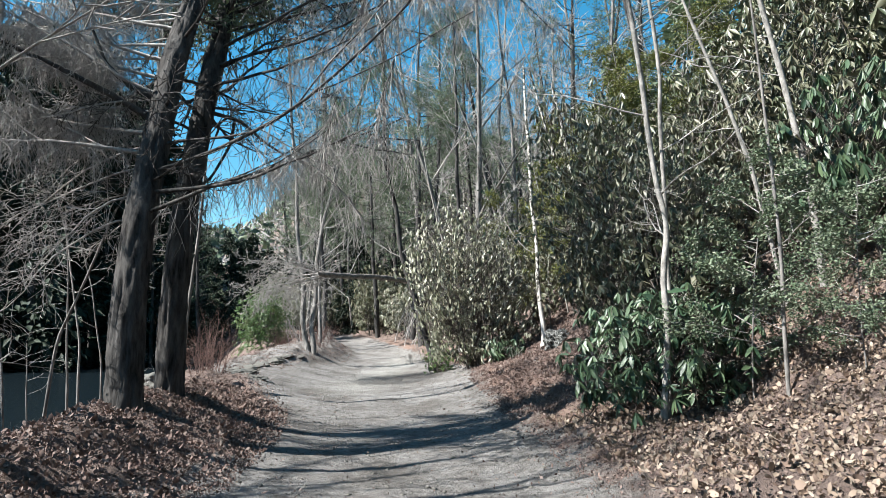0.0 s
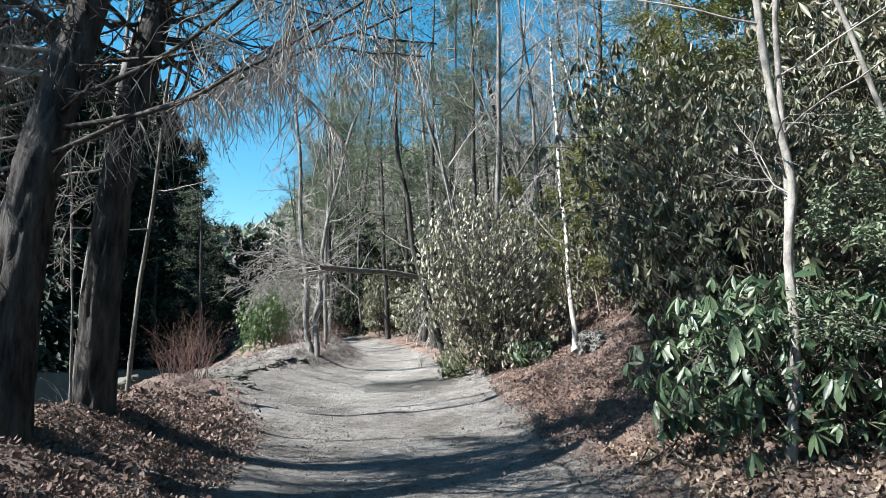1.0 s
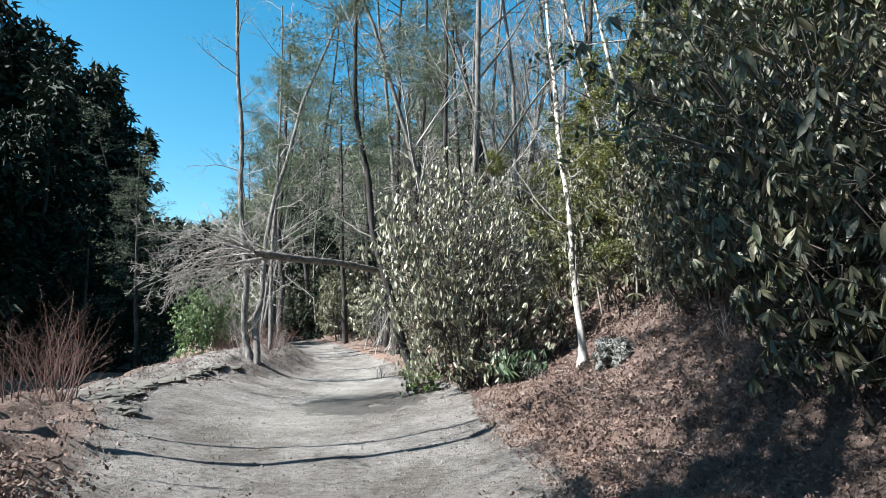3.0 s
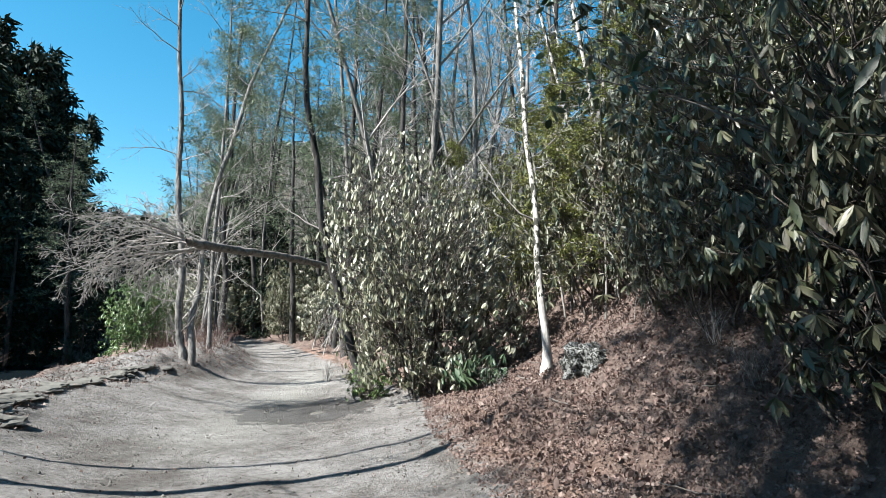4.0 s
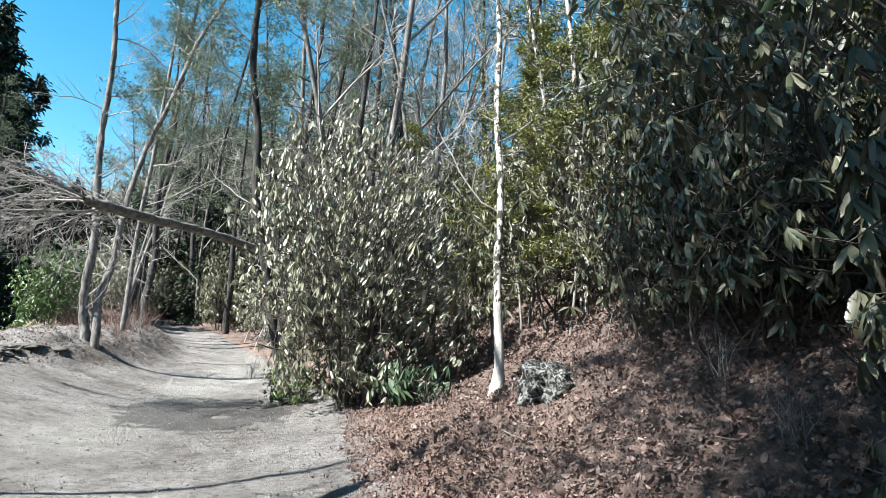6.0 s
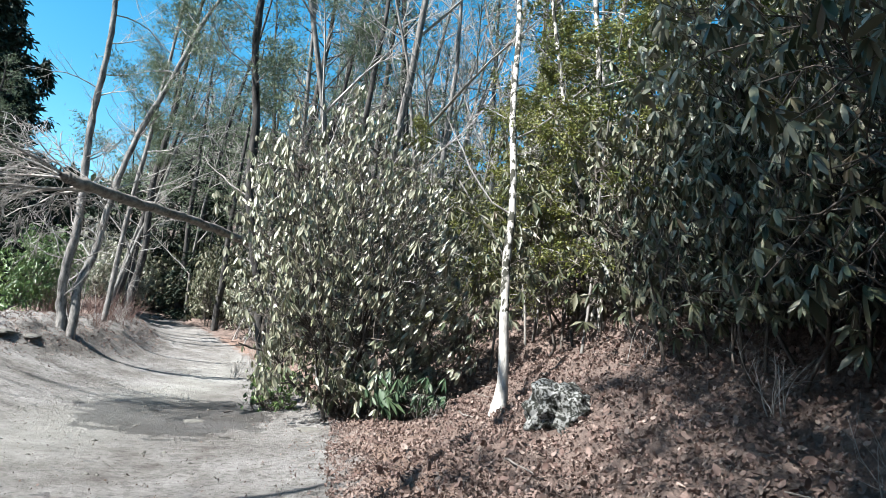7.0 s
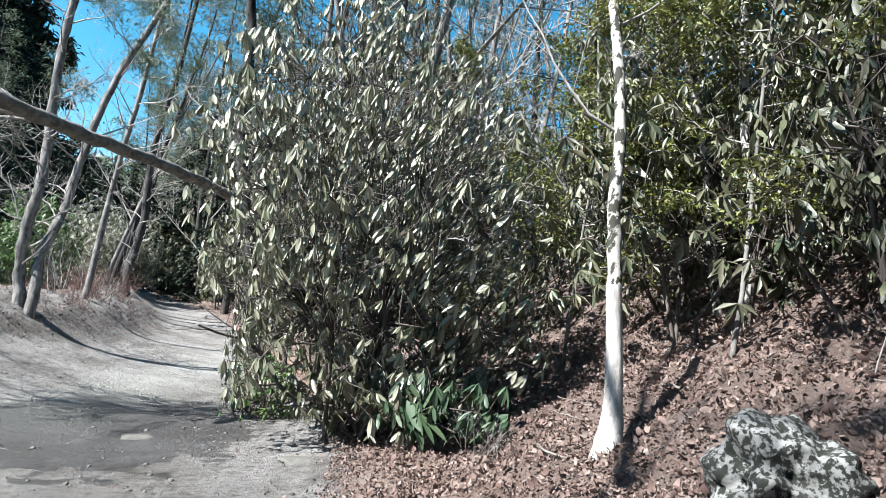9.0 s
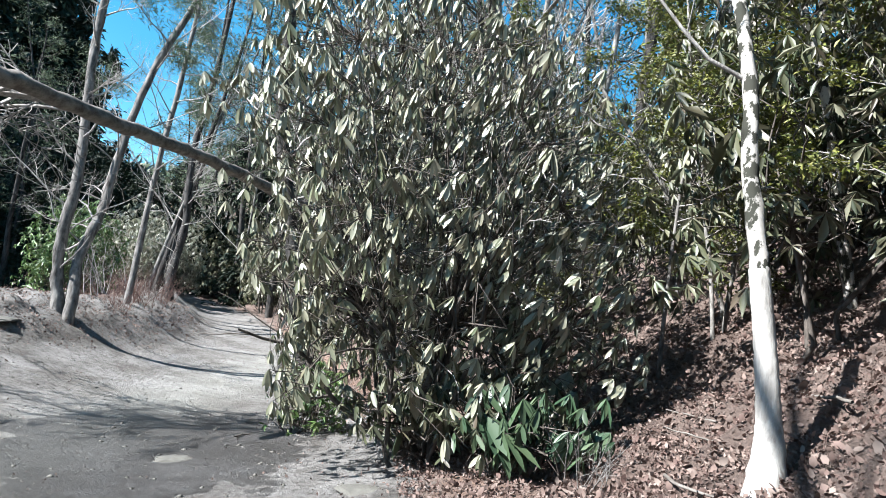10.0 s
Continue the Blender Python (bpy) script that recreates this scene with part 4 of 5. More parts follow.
for pts, r0 in (([(-3.21, 6.55, 0.45), (-3.21, 6.58, 1.7), (-3.2, 6.74, 2.7), (-3.15, 7.4, 4.7), (-3.05, 8.5, 7.0), (-2.95, 9.7, 10), (-2.9, 10.6, 13.5)], 0.165),
                ([(-3.33, 7.94, 0.4), (-3.26, 7.82, 1.7), (-3.2, 7.85, 2.7), (-3.07, 8.3, 4.7), (-2.95, 9.2, 7.0), (-2.85, 10.5, 10), (-2.8, 11.4, 13.5)], 0.155)):
    e = empty("pine_tree", pts[0], "old pine with dark furrowed bark and dead hanging branches", "tree", "pair of old pines")
    q = np.array(pts) - np.array(pts[0])
    part("trunk", furrowed_trunk(RT, "trunk", (q, np.linspace(r0, r0 * 0.5, len(q)))), BARK_PINE, e)
    crown = []
    for k in range(62):
        if k < 22 and k % 4:
            continue
        f = 2.2 + 1.25 * k / 22 if k < 22 else 3.45 + 2.5 * (k - 22) / 40
        i = int(f)
        p = q[i] + (q[i + 1] - q[i]) * (f - i)
        th = RT.uniform(0, 6.28)
        live = k >= 22
        limb = grow(RT, p, unit(np.array((math.cos(th), math.sin(th), 0.25 if live else 0.12))), RT.uniform(1.6, 3.8) if live else RT.uniform(0.9, 2.2), 0.024, 2, 6 if live else 9, 0.15, 0.02 if live else -0.04, 0.9, 0.42, 8, 0.2, 0.15)
        part("branch", tubes("branch", [(c, np.maximum(w, 0.005)) for c, w in limb], 3), BARK_PINE, e)
        if live:
            crown += limb
    for k in range(9 if pts[0][1] < 7 else 3):
        f = 2.0 + 1.3 * k / 9
        i = int(f)
        limb = grow(RT, q[i] + (q[i + 1] - q[i]) * (f - i), unit(np.array((-1, RT.uniform(-0.3, 0.5), 0.05))), RT.uniform(1.2, 2.2), 0.016, 2, 11, 0.12, -0.1, 1.0, 0.4, 8, 0.2, 0.2)
        part("dead_branch", tubes("dead_branch", [(c, np.maximum(w, 0.003)) for c, w in limb], 3), TWIG, e)
    RX = np.random.default_rng(37)
    for k in range(3 if pts[0][1] > 7 else 2):
        f = 2.7 + 0.95 * k / 8
        i = int(f)
        limb = grow(RX, q[i] + (q[i + 1] - q[i]) * (f - i), unit(np.array((RX.uniform(-0.9, 0.4), 1, RX.uniform(-0.05, 0.2)))), RX.uniform(2.0, 3.0), 0.034, 1, 6, 0.14, 0.0, 0.8, 0.45, 8, 0.25, 0.35)
        part("branch", tubes("branch", limb, 4), BARK_PINE, e)
    # limbs added high up, to carry needles that shade the right bank
    for k in range(18 if pts[0][1] > 7 else 0):
        f = 4.4 + 1.3 * k / 18
        i = int(f)
        limb = grow(RX, q[i] + (q[i + 1] - q[i]) * (f - i), unit(np.array((RX.uniform(-0.9, 0.3), 1, RX.uniform(0, 0.3)))), RX.uniform(2.0, 3.5), 0.024, 2, 7, 0.15, 0.02, 0.9, 0.45, 8, 0.2, 0.15)
        part("branch", tubes("branch", limb, 3), BARK_PINE, e)
        crown += limb
    RD = np.random.default_rng(83 if pts[0][1] > 7 else 81)
    for k in range(9 if pts[0][1] > 7 else 16):
        right = pts[0][1] > 7 or k < 3
        z = 4.3 + 0.3 * k if pts[0][1] > 7 else 2.3 + 0.24 * k
        i = int(np.searchsorted(q[:, 2], z)) - 1
        p = q[i] + (q[i + 1] - q[i]) * (z - q[i][2]) / (q[i + 1][2] - q[i][2])
        way = (1, RD.uniform(-0.6, -0.15), 0.1) if right else (-1, RD.uniform(-0.5, 0.5), RD.uniform(-0.05, 0.25))
        bough = grow(RD, p, unit(np.array(way)), RD.uniform(2.6, 4.6) if right else RD.uniform(1.4, 2.6), 0.026, 1, 5, 0.06, 0.01, 0.6, 0.4, 10, 0.2, 0.25)
        # left boughs take the paler twig bark, to look sunlit
        b = part("bough", tubes("bough", [(c, np.maximum(w, 0.007)) for c, w in bough], 4), BARK_PINE if right else TWIG, e)
        hung = []
        for c, w in bough:
            for _ in range(int(len(c) * (5 if right else 7))):
                f = RD.uniform(0.1, 0.98) * (len(c) - 1)
                a = c[int(f)] + (c[int(f) + 1] - c[int(f)]) * (f - int(f))
                hung += grow(RD, a, unit(np.array((RD.normal(0, 0.5), RD.normal(0, 0.5), -1))), RD.uniform(0.15, 0.55), 0.0045, 1, 2, 0.2, -0.1, 0.5, 0.5, 3, 0.3, 0.5)
        tagged(part("twig_curtain", tubes("twig_curtain", hung, 3), TWIG, b), kind="stuff")
    # needled boughs above the view, added to throw shade on the right bank
    RN = np.random.default_rng(91)
    for k in range(8 if pts[0][1] > 7 else 7):
        z, reach = (6.0 + 0.16 * k, RN.uniform(3.6, 4.8)) if pts[0][1] > 7 else (5.0 + 0.25 * k, RN.uniform(1.2, 2.0))
        i = int(np.searchsorted(q[:, 2], z)) - 1
        p = q[i] + (q[i + 1] - q[i]) * (z - q[i][2]) / (q[i + 1][2] - q[i][2])
        bough = grow(RN, p, unit(np.array((RN.uniform(-0.5, 0.35), 1, 0.12))), reach, 0.03, 1, 7, 0.08, 0.0, 0.8, 0.45, 8, 0.25, 0.3)
        b = part("bough", tubes("bough", bough, 4), BARK_PINE, e)
        c = tip_points(RN, bough, 10, 0.12, 0)
        c = c[c[:, 1] > p[1] + (1.1 if pts[0][1] > 7 else 0.2)]
        c = np.repeat(c, 4, 0) + RN.normal(size=(len(c) * 4, 3)) * np.array((0.09, 0.09, 0.04))
        tagged(part("needles", leaves("needles", c, ball(RN, len(c)) + np.array((0, 0.3, 0.2)), ball(RN, len(c)) + np.array((0, 0, 0.7)), RN.uniform(0.1, 0.18, len(c)), np.full(len(c), 0.03), False, 0.1), NEEDLE_PINE, b), kind="stuff")
    # crown needles are thinned by place, to set where their shade falls
    tips = tip_points(RT, crown, 3, 0.1, 0)
    tips = tips[(tips[:, 2] < 8.3) & np.array([noise.noise(tuple(c * 0.8)) > 0.07 for c in tips]) | (tips[:, 1] + pts[0][1] > 10.2) | (RT.random(len(tips)) < 0.08)]
    tips = tips[(tips[:, 1] + pts[0][1] > 6.3) & (RT.random(len(tips)) < 0.5)]
    P = np.repeat(tips, 5, 0)
    tagged(part("needles", leaves("needles", P, ball(RT, len(P)) + np.array((0, 0, 0.3)), ball(RT, len(P)), RT.uniform(0.1, 0.19, len(P)), np.full(len(P), 0.026), False, 0.1), NEEDLE_PINE, e), kind="stuff")
def limb_along(e, pts, r0, r1):
    p = np.array(pts) - np.array(e.location)
    f = np.linspace(0, len(p) - 1, len(p) * 4)
    p = np.stack([np.interp(f, np.arange(len(p)), p[:, k]) for k in range(3)], -1)
    p[1:-1] = (p[:-2] + 2 * p[1:-1] + p[2:]) / 4
    part("limb", tubes("limb", [(p, np.linspace(r0, r1, len(p)))], 7), BARK_PINE, e)


old_pines = [o for o in scene.objects if o.get("group") == "pair of old pines"]
limb_along(old_pines[0], [(-3.18, 7.2, 3.85), (-3.6, 7.0, 4.1), (-4.1, 6.7, 4.35), (-4.9, 6.4, 4.7)], 0.045, 0.02)
limb_along(old_pines[0], [(-3.18, 7.2, 4.1), (-3.55, 7.1, 4.3), (-3.75, 7.0, 4.5), (-3.85, 6.9, 4.85)], 0.045, 0.015)
limb_along(old_pines[1], [(-3.1, 8.2, 4.35), (-2.63, 8.3, 4.23), (-2.31, 8.3, 3.93), (-1.9, 8.3, 3.66)], 0.03, 0.012)
limb_along(old_pines[1], [(-2.7, 8.3, 4.26), (-2.77, 8.3, 3.88), (-3.0, 8.25, 3.44), (-3.2, 8.0, 3.22)], 0.022, 0.014)
pale = "slender pale grey tree growing out of the bank"
single_tree(pale, ([(2.2, 6.8, 0.35), (2.3, 6.8, 1.6), (2.33, 6.8, 2.4), (2.28, 6.8, 3.1), (2.05, 6.8, 5.0), (1.9, 6.8, 8)], (0.04, 0.034, 0.032, 0.03, 0.026, 0.015)), BARK_PALE, 10, 7, 5, 0.3, 1.3, 0.012, name="pale_tree", group="pale trees on the bank")
single_tree(pale, ([(2.32, 7.0, 0.4), (2.42, 7.0, 1.8), (2.4, 7.0, 3.0), (2.45, 7.0, 4.2), (2.3, 7.0, 5.6), (2.2, 7, 8)], (0.028, 0.026, 0.024, 0.022, 0.02, 0.012)), BARK_PALE, 10, 5, 6, 0.3, 1.2, 0.01, name="pale_tree", group="pale trees on the bank")
single_tree(pale, ([(4.62, 7.9, 1.9), (4.55, 7.9, 3.2), (4.14, 7.9, 5.35), (3.7, 7.9, 8)], (0.048, 0.04, 0.034, 0.02)), BARK_PALE, 10, 5, 7, 0.3, 1.2, 0.012, name="pale_tree", group="pale trees on the bank")
single_tree(pale, ([(4.25, 8.1, 1.7), (3.95, 8.1, 3.4), (3.5, 8.1, 4.8), (2.9, 8.1, 6.5)], (0.03, 0.028, 0.024, 0.015)), BARK_PALE, 8, 4, 8, 0.3, 1.0, 0.01, name="pale_tree", group="pale trees on the bank")
single_tree(pale, ([(3.2, 6.2, 0.8), (3.22, 6.2, 1.8), (3.2, 6.2, 3.2), (3.1, 6.2, 5)], (0.022, 0.02, 0.016, 0.01)), BARK_GREY, 8, 6, 9, 0.2, 0.8, 0.008, name="sapling", group="pale trees on the bank")
far_pale = "pale mottled trunk among laurels on the bank"
for k, (pts, r) in enumerate((([(4.65, 18.6, 1.5), (4.24, 18.6, 3.33), (3.98, 18.6, 4.24), (3.64, 18.6, 5.1), (2.7, 18.7, 9)], 0.058),
                              ([(4.8, 20, 1.6), (4.26, 20, 4.5), (4.0, 20, 5.9), (3.6, 20, 9)], 0.05),
                              ([(3.85, 19.5, 1.2), (3.63, 19.5, 2.4), (3.21, 19.5, 4.2), (2.8, 19.5, 6.5)], 0.024),
                              ([(4.3, 20, 1.6), (3.86, 20, 2.6), (3.16, 20, 3.4), (2.3, 20, 4.4)], 0.034),
                              ([(4.25, 17.5, 1.4), (4.12, 17.5, 2.15), (3.98, 17.5, 2.96), (3.7, 17.5, 5), (3.2, 17.6, 8)], 0.062))):
    single_tree(far_pale, (pts, np.linspace(r, r * 0.5, len(pts))), BARK_MOTTLED if r > 0.03 else BARK_PALE, 10, 6, 90 + k, 0.35, 1.2, 0.012, name="pale_tree", group="pale trees on the bank")
edge = "tall slender grey-barked tree with sparse crown beside the track"
for k, (pts, r, bark) in enumerate((([(-5.2, 25.9, 0.0), (-5.35, 25.95, 1.0), (-5.49, 25.9, 3.0), (-5.69, 25.9, 6.0), (-5.85, 25.85, 9.0), (-6.1, 25.8, 13.5)], 0.125, BARK_GREY),
                                    ([(-5.0, 25.8, 0.0), (-5.1, 26.1, 1.5), (-5.07, 26.3, 3.0), (-4.75, 26.7, 6.0), (-4.05, 27.15, 9.0), (-2.9, 27.6, 12.5)], 0.11, BARK_GREY),
                                    ([(-6.2, 35.8, 0.0), (-6.36, 35.9, 2.0), (-6.45, 35.95, 5.0), (-6.49, 36.0, 9.0), (-6.3, 36.2, 15)], 0.17, BARK_PINE),
                                    ([(-5.5, 30.0, 0.0), (-5.6, 30.2, 5), (-5.4, 30.2, 9), (-5.5, 30.2, 14)], 0.085, BARK_GREY),
                                    ([(-0.2, 22.3, 0.0), (-0.85, 22.3, 2.0), (-1.36, 22.2, 4.2), (-1.72, 22.2, 6.4), (-1.92, 22.0, 9.2), (-1.87, 22.0, 15)], 0.115, BARK_PINE),
                                    ([(-6.9, 37.5, 0.3), (-7.1, 37.7, 5), (-7.0, 38, 9), (-7.2, 38, 14)], 0.1, BARK_PINE),
                                    ([(0.9, 27.5, 0.3), (0.85, 27.5, 6), (0.75, 27.5, 11), (0.8, 27.5, 16)], 0.11, BARK_PINE),
                                    ([(-0.3, 28.5, 0.3), (-0.15, 28.5, 6), (0.1, 28.5, 11), (0.2, 28.5, 16)], 0.09, BARK_PINE))):
    single_tree(edge, (pts, np.linspace(r, r * 0.35, len(pts))), bark, 10, 22, 50 + k, 0.22, 1.9, 0.022, group="trees by the track", kids=6, tuft=(0, 2, 2, 0, 2, 2, 2, 2)[k], name="bare_tree" if k in (0, 3) else "pine_tree")
slim = "thin pale sapling standing by the creek"
single_tree("tall slim leaning tree standing by the creek", ([(-5.35, 11.4, -0.2), (-5.3, 11.35, 1.7), (-5.1, 11.4, 4.0), (-5.05, 11.8, 6.0), (-5.2, 12.8, 7.6), (-5.5, 14.0, 9.2), (-5.9, 15.0, 11.5)], (0.1, 0.09, 0.085, 0.08, 0.07, 0.06, 0.04)), BARK_GREY, 10, 12, 70, 0.3, 1.5, 0.016, 0.2, "bare_tree", group="trees by the track")
single_tree("thin leaning tree beside a taller one by the creek", ([(-6.0, 12.2, -0.2), (-5.9, 12.2, 2.0), (-5.6, 12.4, 5.0), (-5.7, 13.0, 8.0), (-6.0, 13.6, 11)], (0.045, 0.042, 0.038, 0.032, 0.02)), BARK_GREY, 8, 6, 75, 0.4, 1.2, 0.01, 0.2, "bare_tree", group="trees by the track")
for k, pts in enumerate(([(-3.75, 9.3, 0.3), (-3.6, 9.3, 2.2), (-3.4, 9.3, 4.2), (-3.0, 9.3, 6.5)], [(-4.6, 6.2, 0.2), (-4.55, 6.2, 1.4), (-4.7, 6.2, 2.6)])):
    single_tree(slim, (pts, np.linspace(0.03 if k < 1 else 0.018, 0.012, len(pts))), BARK_GREY, 8, 7, 71 + k, 0.3, 1.0, 0.009, 0.5, "sapling", group="thin saplings by the creek")

RS = np.random.default_rng(77)
for k in range(16):
    x, y = RS.uniform(-7.4, -4.3), RS.uniform(6.0, 12.5)
    if x > left_edge(y) - 1.6:
        continue
    z, tall, lean = ground_at(x, y) - 0.1, RS.uniform(2.4, 5.0), RS.normal(0, 0.12, 2)
    stem = [(x + lean[0] * tall * f * f, y + lean[1] * tall * f, z + tall * f) for f in (0, 0.35, 0.7, 1)]
    single_tree("thin leafless sapling among brush by the creek", (stem, np.linspace(RS.uniform(0.012, 0.022), 0.006, 4)), BARK_GREY, 6, 4, 300 + k, 0.4, 0.8, 0.006, 0.3, "sapling", 1, "thin saplings by the creek", 3)

# ---- drooping undergrowth and brush by the creek ----
def brush(rng, tall, shoots, material, label, group, name="dry_brush"):
    e = empty(name, (0, 0, 0), label, "shrub", group)
    for k in range(shoots):
        th = rng.uniform(0, 6.28)
        d = unit(np.array((math.cos(th) * 0.45, math.sin(th) * 0.45, 1.0)))
        part("shoot", tubes("shoot", grow(rng, rng.normal(size=3) * np.array((0.12, 0.12, 0)) - np.array((0, 0, 0.1)), d, tall * rng.uniform(0.5, 1.1), 0.011, 2, 4, 0.12, 0.02, 0.6, 0.5, 6, 0.25, 0.3), 3), material, e)
    return e


RC = np.random.default_rng(61)
red = brush(RC, 1.6, 18, TWIG_RED, "leafless red-twigged shrub on the creek bank", "red shrubs")
put(red, -5.2, 14.9)
again(red, -5.7, 15.8, 100, 0.8)
again(red, -5.0, 13.6, 200, 0.7)
rust = brush(RC, 1.2, 14, TWIG_RED, "dry reddish brown brush beside the track", "dry brush")
put(rust, -5.5, 30.8)
for x, y, s in ((-5.7, 33.2, 1.1), (-6.0, 31.6, 1.0), (-6.3, 34.4, 1.1), (-5.3, 28.9, 0.7), (-6.9, 33.0, 1.2), (-7.4, 31.2, 1.1), (-7.9, 33.6, 1.2), (-7.2, 35.0, 1.3), (-8.4, 35.2, 1.2)):
    again(rust, x, y, x * 90, s)
dry = brush(RC, 1.1, 9, TWIG, "dry leafless brown brush beside the track", "dry brush")
put(dry, -4.6, 5.6, 0, 0.8)
for x, y, s in ((-5.0, 10.5, 0.8), (-5.5, 8.2, 0.9), (-6.0, 6.8, 1.0), (-5.6, 31.5, 0.9),
                (3.3, 13.0, 0.5), (2.9, 11.6, 0.5), (3.6, 15.3, 0.6), (1.9, 17.4, 0.5), (-1.4, 27.5, 0.9), (-0.9, 29.5, 1.0)):
    again(dry, x, y, x * 50 + y * 30, s)

for k in range(42):
    y = R.uniform(29, 60)
    x = R.uniform(-13, 5)
    if left_edge(y) - 0.7 < x < right_toe(y) + 0.6 or y < 48 and x < left_edge(y) - 2.2:
        continue
    again(dry, x, y, R.uniform(0, 360), R.uniform(1.6, 3.2))

# ---- the broken log over the track, rocks, sticks ----
e = empty("fallen_log", (-3.5, 19.7, 3.04), "broken dead log leaning out of the bushes over the track", "log")
log_line = np.array([(-0.15, -0.25, 0.03), (0.0, 0.0, 0.0), (0.6, 1.2, 0.02), (1.25, 2.57, 0.08), (1.9, 3.9, 0.07), (2.5, 5.14, 0.0), (3.6, 7.4, -0.15), (4.6, 9.5, -0.5)])
q = np.linspace(0, 7, 90)
log_fine = np.stack([np.interp(q, np.arange(8), log_line[:, k]) for k in range(3)], -1)
RL = np.random.default_rng(51)
log_fine[1:-1] = (log_fine[:-2] + 2 * log_fine[1:-1] + log_fine[2:]) / 4 + RL.normal(size=(88, 3)) * 0.006
part("trunk", tubes("trunk", [(log_fine, np.interp(q, (0, 0.3, 1, 3, 7), (0.03, 0.07, 0.088, 0.08, 0.11)))], 14, 0.22), DEADWOOD, e)
for k in range(11):
    p = log_line[1] + (log_line[2] - log_line[1]) * 0.1 * k
    limb = grow(RL, p, unit(np.array((-1, RL.uniform(-0.5, 0.6), RL.uniform(-0.15, 0.3)))), RL.uniform(1.8, 3.8), 0.03, 3, 5, 0.14, -0.05, 0.7, 0.5, 7, 0.15)
    part("branch", tubes("branch", [(q2, np.maximum(r2, 0.006)) for q2, r2 in limb], 3), TWIG, e)
boulder(R, "rock", (0.36, 0.29, 0.27), STONE_LICHEN, "grey rock mottled with dark lichen set in the bank", (2.64, 14.86, ground_at(2.64, 14.86) + 0.04), 30, 0.45)
boulder(R, "stone", (0.13, 0.1, 0.08), STONE, "small angular grey stone at the track's edge", (-0.1, 22.7, ground_at(-0.1, 22.7) + 0.03), 10, 0.4)
boulder(R, "flat_stone", (0.2, 0.14, 0.04), STONE_MUD, "flat pale stone sunk in the muddy track", (-1.05, 19.2, ground_at(-1.05, 19.2) - 0.01), 40, 0.3)
boulder(R, "flat_stone", (0.2, 0.15, 0.05), STONE_MUD, "flat pale stone sunk in the track's edge", (0.55, 18.0, ground_at(0.55, 18.0) - 0.01), 10, 0.3)
for k in range(17):
    y = 14.2 + 0.62 * k
    x = float(left_edge(y)) - 0.15 + R.uniform(-0.15, 0.15)
    boulder(R, "edging_stone", (R.uniform(0.16, 0.3), R.uniform(0.26, 0.42), R.uniform(0.04, 0.08)), STONE_MUD, "flat pale stone in the track's rough edging", (x, y, ground_at(x, y) + 0.01), R.uniform(-30, 30), 0.45, group="edging stones")


for k, (x, y, r) in enumerate(((-5.5, 12.8, 0.22), (-5.8, 13.2, 0.3), (-6.1, 13.7, 0.2), (-5.3, 12.3, 0.16), (-6.4, 13.1, 0.26), (-7.4, 16.6, 0.6), (-6.6, 14.6, 0.3))):
    boulder(R, "creek_rock", (r * 0.8, r * 0.7, r * 0.45), STONE_MUD, "muddy grey rock on the creek bank", (x, y, ground_at(x, y) + r * 0.2), x * 60, 0.45, group="creek rocks")


def stick(rng, at, length, turn, radius, label, name="stick"):
    pts = np.stack([np.linspace(-length / 2, length / 2, 7), rng.normal(size=7) * length * 0.03, np.abs(rng.normal(size=7)) * 0.01 + radius], -1)
    o = part(name, tubes("stick", [(pts, np.linspace(radius, radius * 0.5, 7))], 6), DEADWOOD)
    o.matrix_world = pose(*at, 0, 0, turn)
    return tagged(o, label, "stick", "fallen sticks")


stick(R, (-0.12, 21.4, ground_at(-0.12, 21.4)), 0.7, 8, 0.022, "short dark stick lying on the dirt track")
stick(R, (-0.75, 20.6, ground_at(-0.75, 20.6)), 0.3, 70, 0.012, "short pale stick lying on the dirt track")
stick(R, (-5.4, 7.4, ground_at(-5.4, 7.4) + 0.08), 2.6, 160, 0.07, "pale dead branch lying by the creek", "dead_branch")
for k in range(26):
    x, y = R.uniform(1.2, 4.0), R.uniform(8, 18)
    stick(R, (x, y, ground_at(x, y) + 0.03), R.uniform(0.25, 0.7), R.uniform(0, 360), R.uniform(0.005, 0.012), "thin dry stick among dead leaves on the bank")

# ---- dead leaves and gravel ----
def ground_relief(x, y, r):
    a, b, c = noise.noise((x * 0.9, y * 0.9, 3.0)), noise.noise((x * 3.1, y * 3.1, 7.0)), noise.noise((x * 8.0, y * 8.0, 1.0))
    return r * (0.02 * a + 0.012 * b + 0.006 * c) + (1 - r) * (0.11 * a + 0.1 * b + 0.05 * c)


def surface(x, y):
    r = 1 / (1 + np.exp(-np.clip(np.minimum(x - left_edge(y), right_toe(y) - x) / 0.22, -50, 50)))
    return height(x, y) + np.array([ground_relief(a, b, c) for a, b, c in zip(x, y, r)])


def litter(rng, name, x, y, size, material, label, fine=False):
    n = len(x)
    z = surface(x, y) + rng.uniform(0.0, 0.035, n)
    A = ball(rng, n) * np.array((1, 1, 0.9))
    N = np.array((0, 0, 1.0)) + rng.normal(size=(n, 3)) * 1.2
    L = size * rng.lognormal(0, 0.25, n)
    o = part(name, leaves(name, np.stack([x, y, z], -1), A, N, L, L * rng.uniform(0.45, 0.75, n), fine, -0.3), material)
    return tagged(o, label, "leaves", kind="stuff")


RG = np.random.default_rng(71)
n = 45000
y = RG.uniform(9, 19, n)
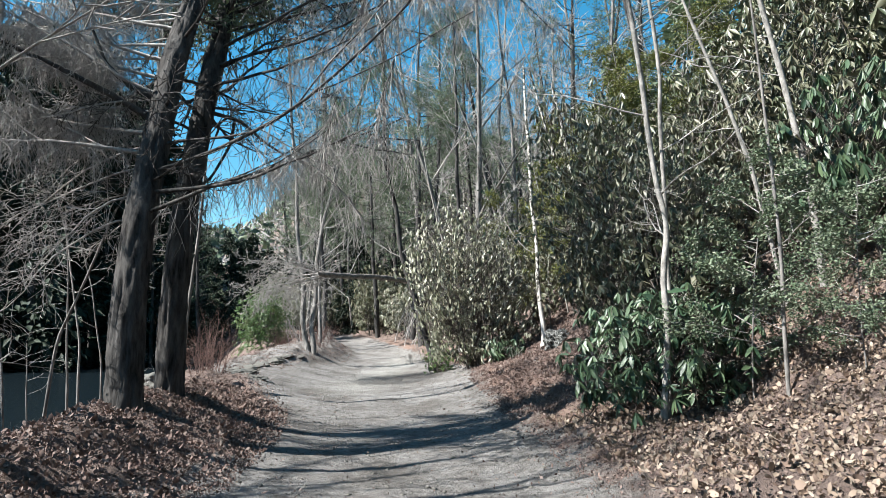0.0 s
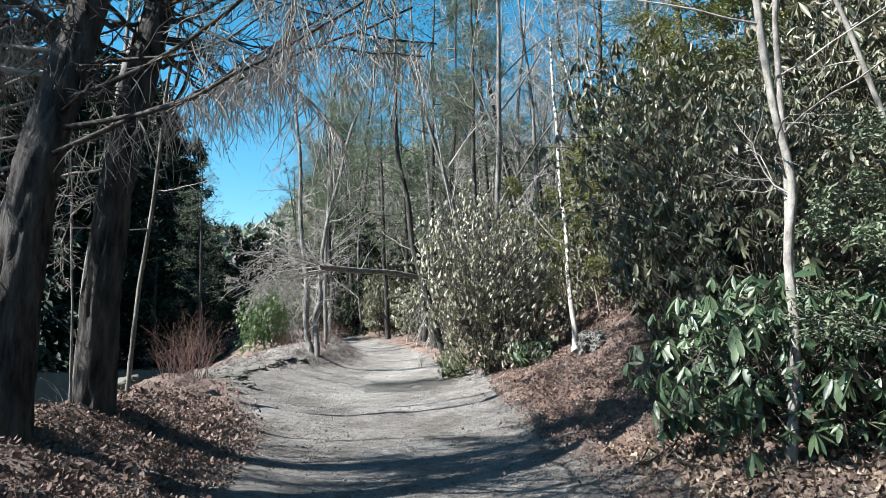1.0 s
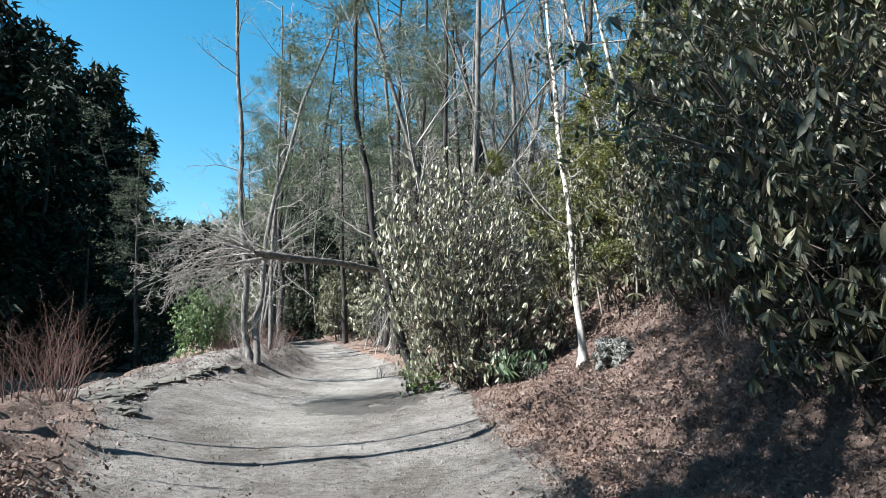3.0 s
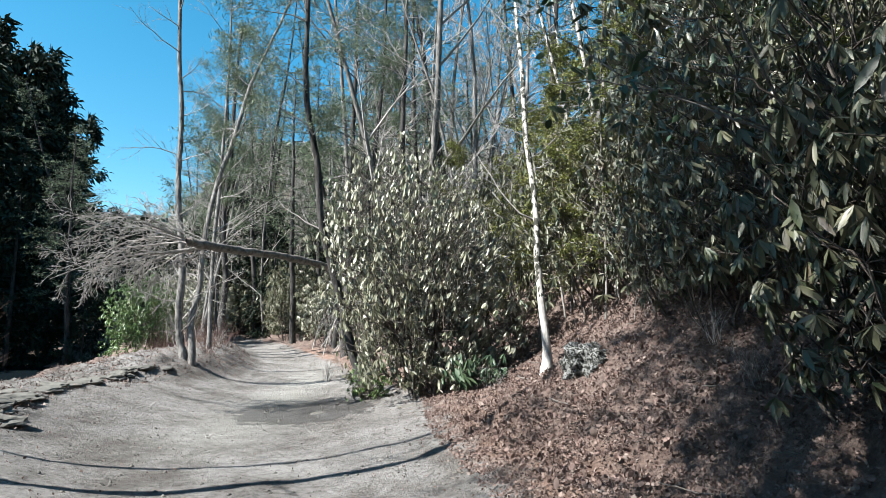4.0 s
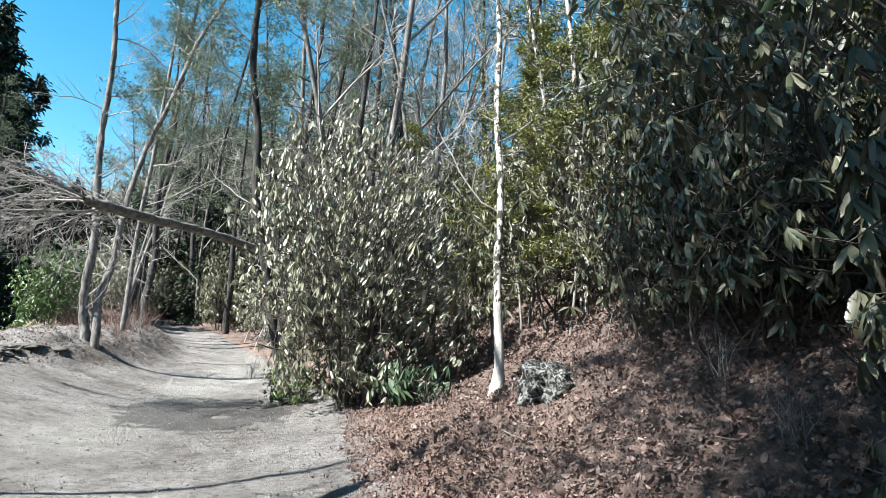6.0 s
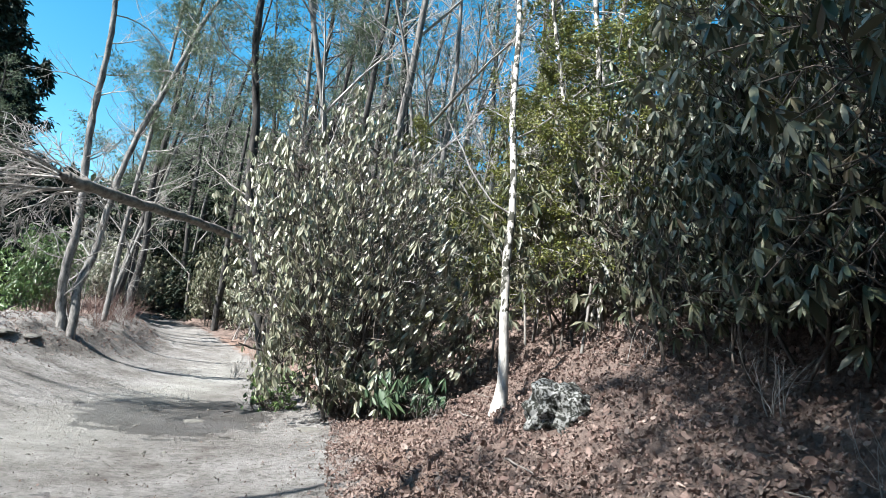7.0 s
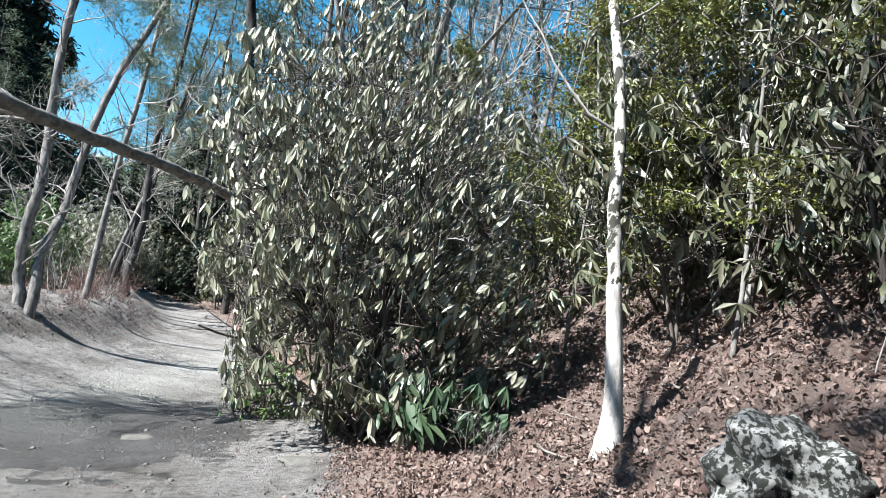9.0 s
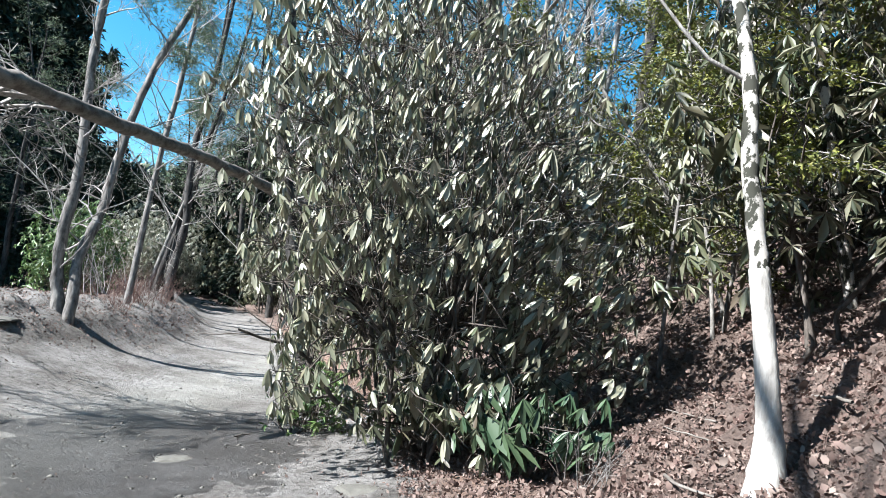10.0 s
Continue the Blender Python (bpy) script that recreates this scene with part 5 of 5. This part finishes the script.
x = right_toe(y) - 0.1 + RG.beta(1.2, 1.8, n) * 3.6
litter(RG, "leaf_litter", x, y, 0.026, LITTER, "shredded reddish brown leaf crumbs over the bare bank")
n = 42000
y = RG.uniform(2.5, 10, n)
x = left_edge(y) + 0.35 - RG.beta(1.1, 1.6, n) * 3.5
litter(RG, "leaf_litter", x, y, 0.024, LITTER, "grey brown dead leaves heaped under the pines")
n = 70000
y = RG.uniform(2.5, 27, n)
x = right_toe(y) - 0.1 + RG.beta(1.1, 2.2, n) * 6.5
litter(RG, "leaf_litter", x, y, 0.024, LITTER, "crumbled brown dead leaves lying over the bank")
n = 9000
y = RG.uniform(6, 27, n)
x = right_toe(y) + RG.beta(1.2, 1.8, n) * 5.5
litter(RG, "leaf_litter", x, y, 0.033, LITTER, "curled brown dead leaves lying over the bank", True)
n = 15000
y = RG.uniform(11, 21, n)
x = right_toe(y) + 0.2 + RG.beta(1.4, 1.6, n) * 4.0
litter(RG, "leaf_litter", x, y, 0.046, LITTER, "whole curled brown leaves lying on the bank", True)
n = 20000
y = RG.uniform(2.5, 36, n)
x = left_edge(y) + 0.3 - RG.beta(1.2, 1.6, n) * 4.5
litter(RG, "leaf_litter", x, y, 0.034, LITTER, "grey brown dead leaves lying along the creek bank")
n = 24000
y = RG.uniform(2.5, 8.6, n)
x = right_toe(y) + 0.2 + RG.beta(1.3, 1.4, n) * 4.8
litter(RG, "leaf_litter", x, y, 0.047, LITTER_PALE, "broad tan dead leaves lying on the bank", True)
n = 10000
y = RG.uniform(2.5, 11, n)
x = left_edge(y) + 0.2 - RG.beta(1.1, 1.5, n) * 3.6
litter(RG, "leaf_litter", x, y, 0.044, LITTER, "broad grey brown dead leaves under the pines", True)
n = 5000
y = RG.uniform(20, 38, n)
x = left_edge(y) + 0.7 - RG.beta(1.3, 1.2, n) * 2.8
litter(RG, "leaf_litter", x, y, 0.045, LITTER, "dead leaves strewn over the track's shoulder")
n = 2600
y = RG.uniform(3, 32, n)
w = right_toe(y) - left_edge(y)
x = np.where(RG.random(n) < 0.6, right_toe(y) - RG.exponential(0.35, n), left_edge(y) + RG.exponential(0.5, n))
litter(RG, "scattered_leaves", x, y, 0.028, LITTER, "scattered dead leaves along the track's edges")


def gravel(rng, n, size):
    y = rng.uniform(3, 30, n)
    x = left_edge(y) + (right_toe(y) - left_edge(y)) * rng.uniform(0, 1, n)
    z = surface(x, y)
    base = np.array([(1, 0, 0), (-1, 0, 0), (0, 1, 0), (0, -1, 0), (0, 0, 1), (0, 0, -1)], float)
    tri = np.array([(0, 2, 4), (2, 1, 4), (1, 3, 4), (3, 0, 4), (2, 0, 5), (1, 2, 5), (3, 1, 5), (0, 3, 5)])
    s = size * rng.pareto(2.5, n).clip(0.2, 2.4)
    v = base[None] * (s[:, None] * rng.uniform(0.6, 1.2, (n, 3)))[:, None, :] * np.array((1, 1, 0.6)) * rng.uniform(0.75, 1.25, (n, 6, 1))
    th = rng.uniform(0, 6.28, n)
    c, sn = np.cos(th)[:, None], np.sin(th)[:, None]
    v = np.stack([v[..., 0] * c - v[..., 1] * sn, v[..., 0] * sn + v[..., 1] * c, v[..., 2]], -1) + np.stack([x, y, z], -1)[:, None]
    f = (np.arange(n) * 6)[:, None, None] + tri[None]
    o = part("gravel", quick("gravel", v.reshape(-1, 3), f.reshape(-1, 3)), STONE_MUD)
    return tagged(o, "small grey stones scattered over the dirt track", "gravel", kind="stuff")


gravel(RG, 9000, 0.012)
n = 9000
y = RG.uniform(3, 34, n)
w = RG.random(n)
x = left_edge(y) + (right_toe(y) - left_edge(y)) * np.where(RG.random(n) < 0.5, w, np.where(w < 0.5, w * w * 2, 1 - 2 * (1 - w) ** 2))
litter(RG, "track_debris", x, y, 0.016, BARK_BITS, "crumbs of bark and leaf scattered over the dirt track")
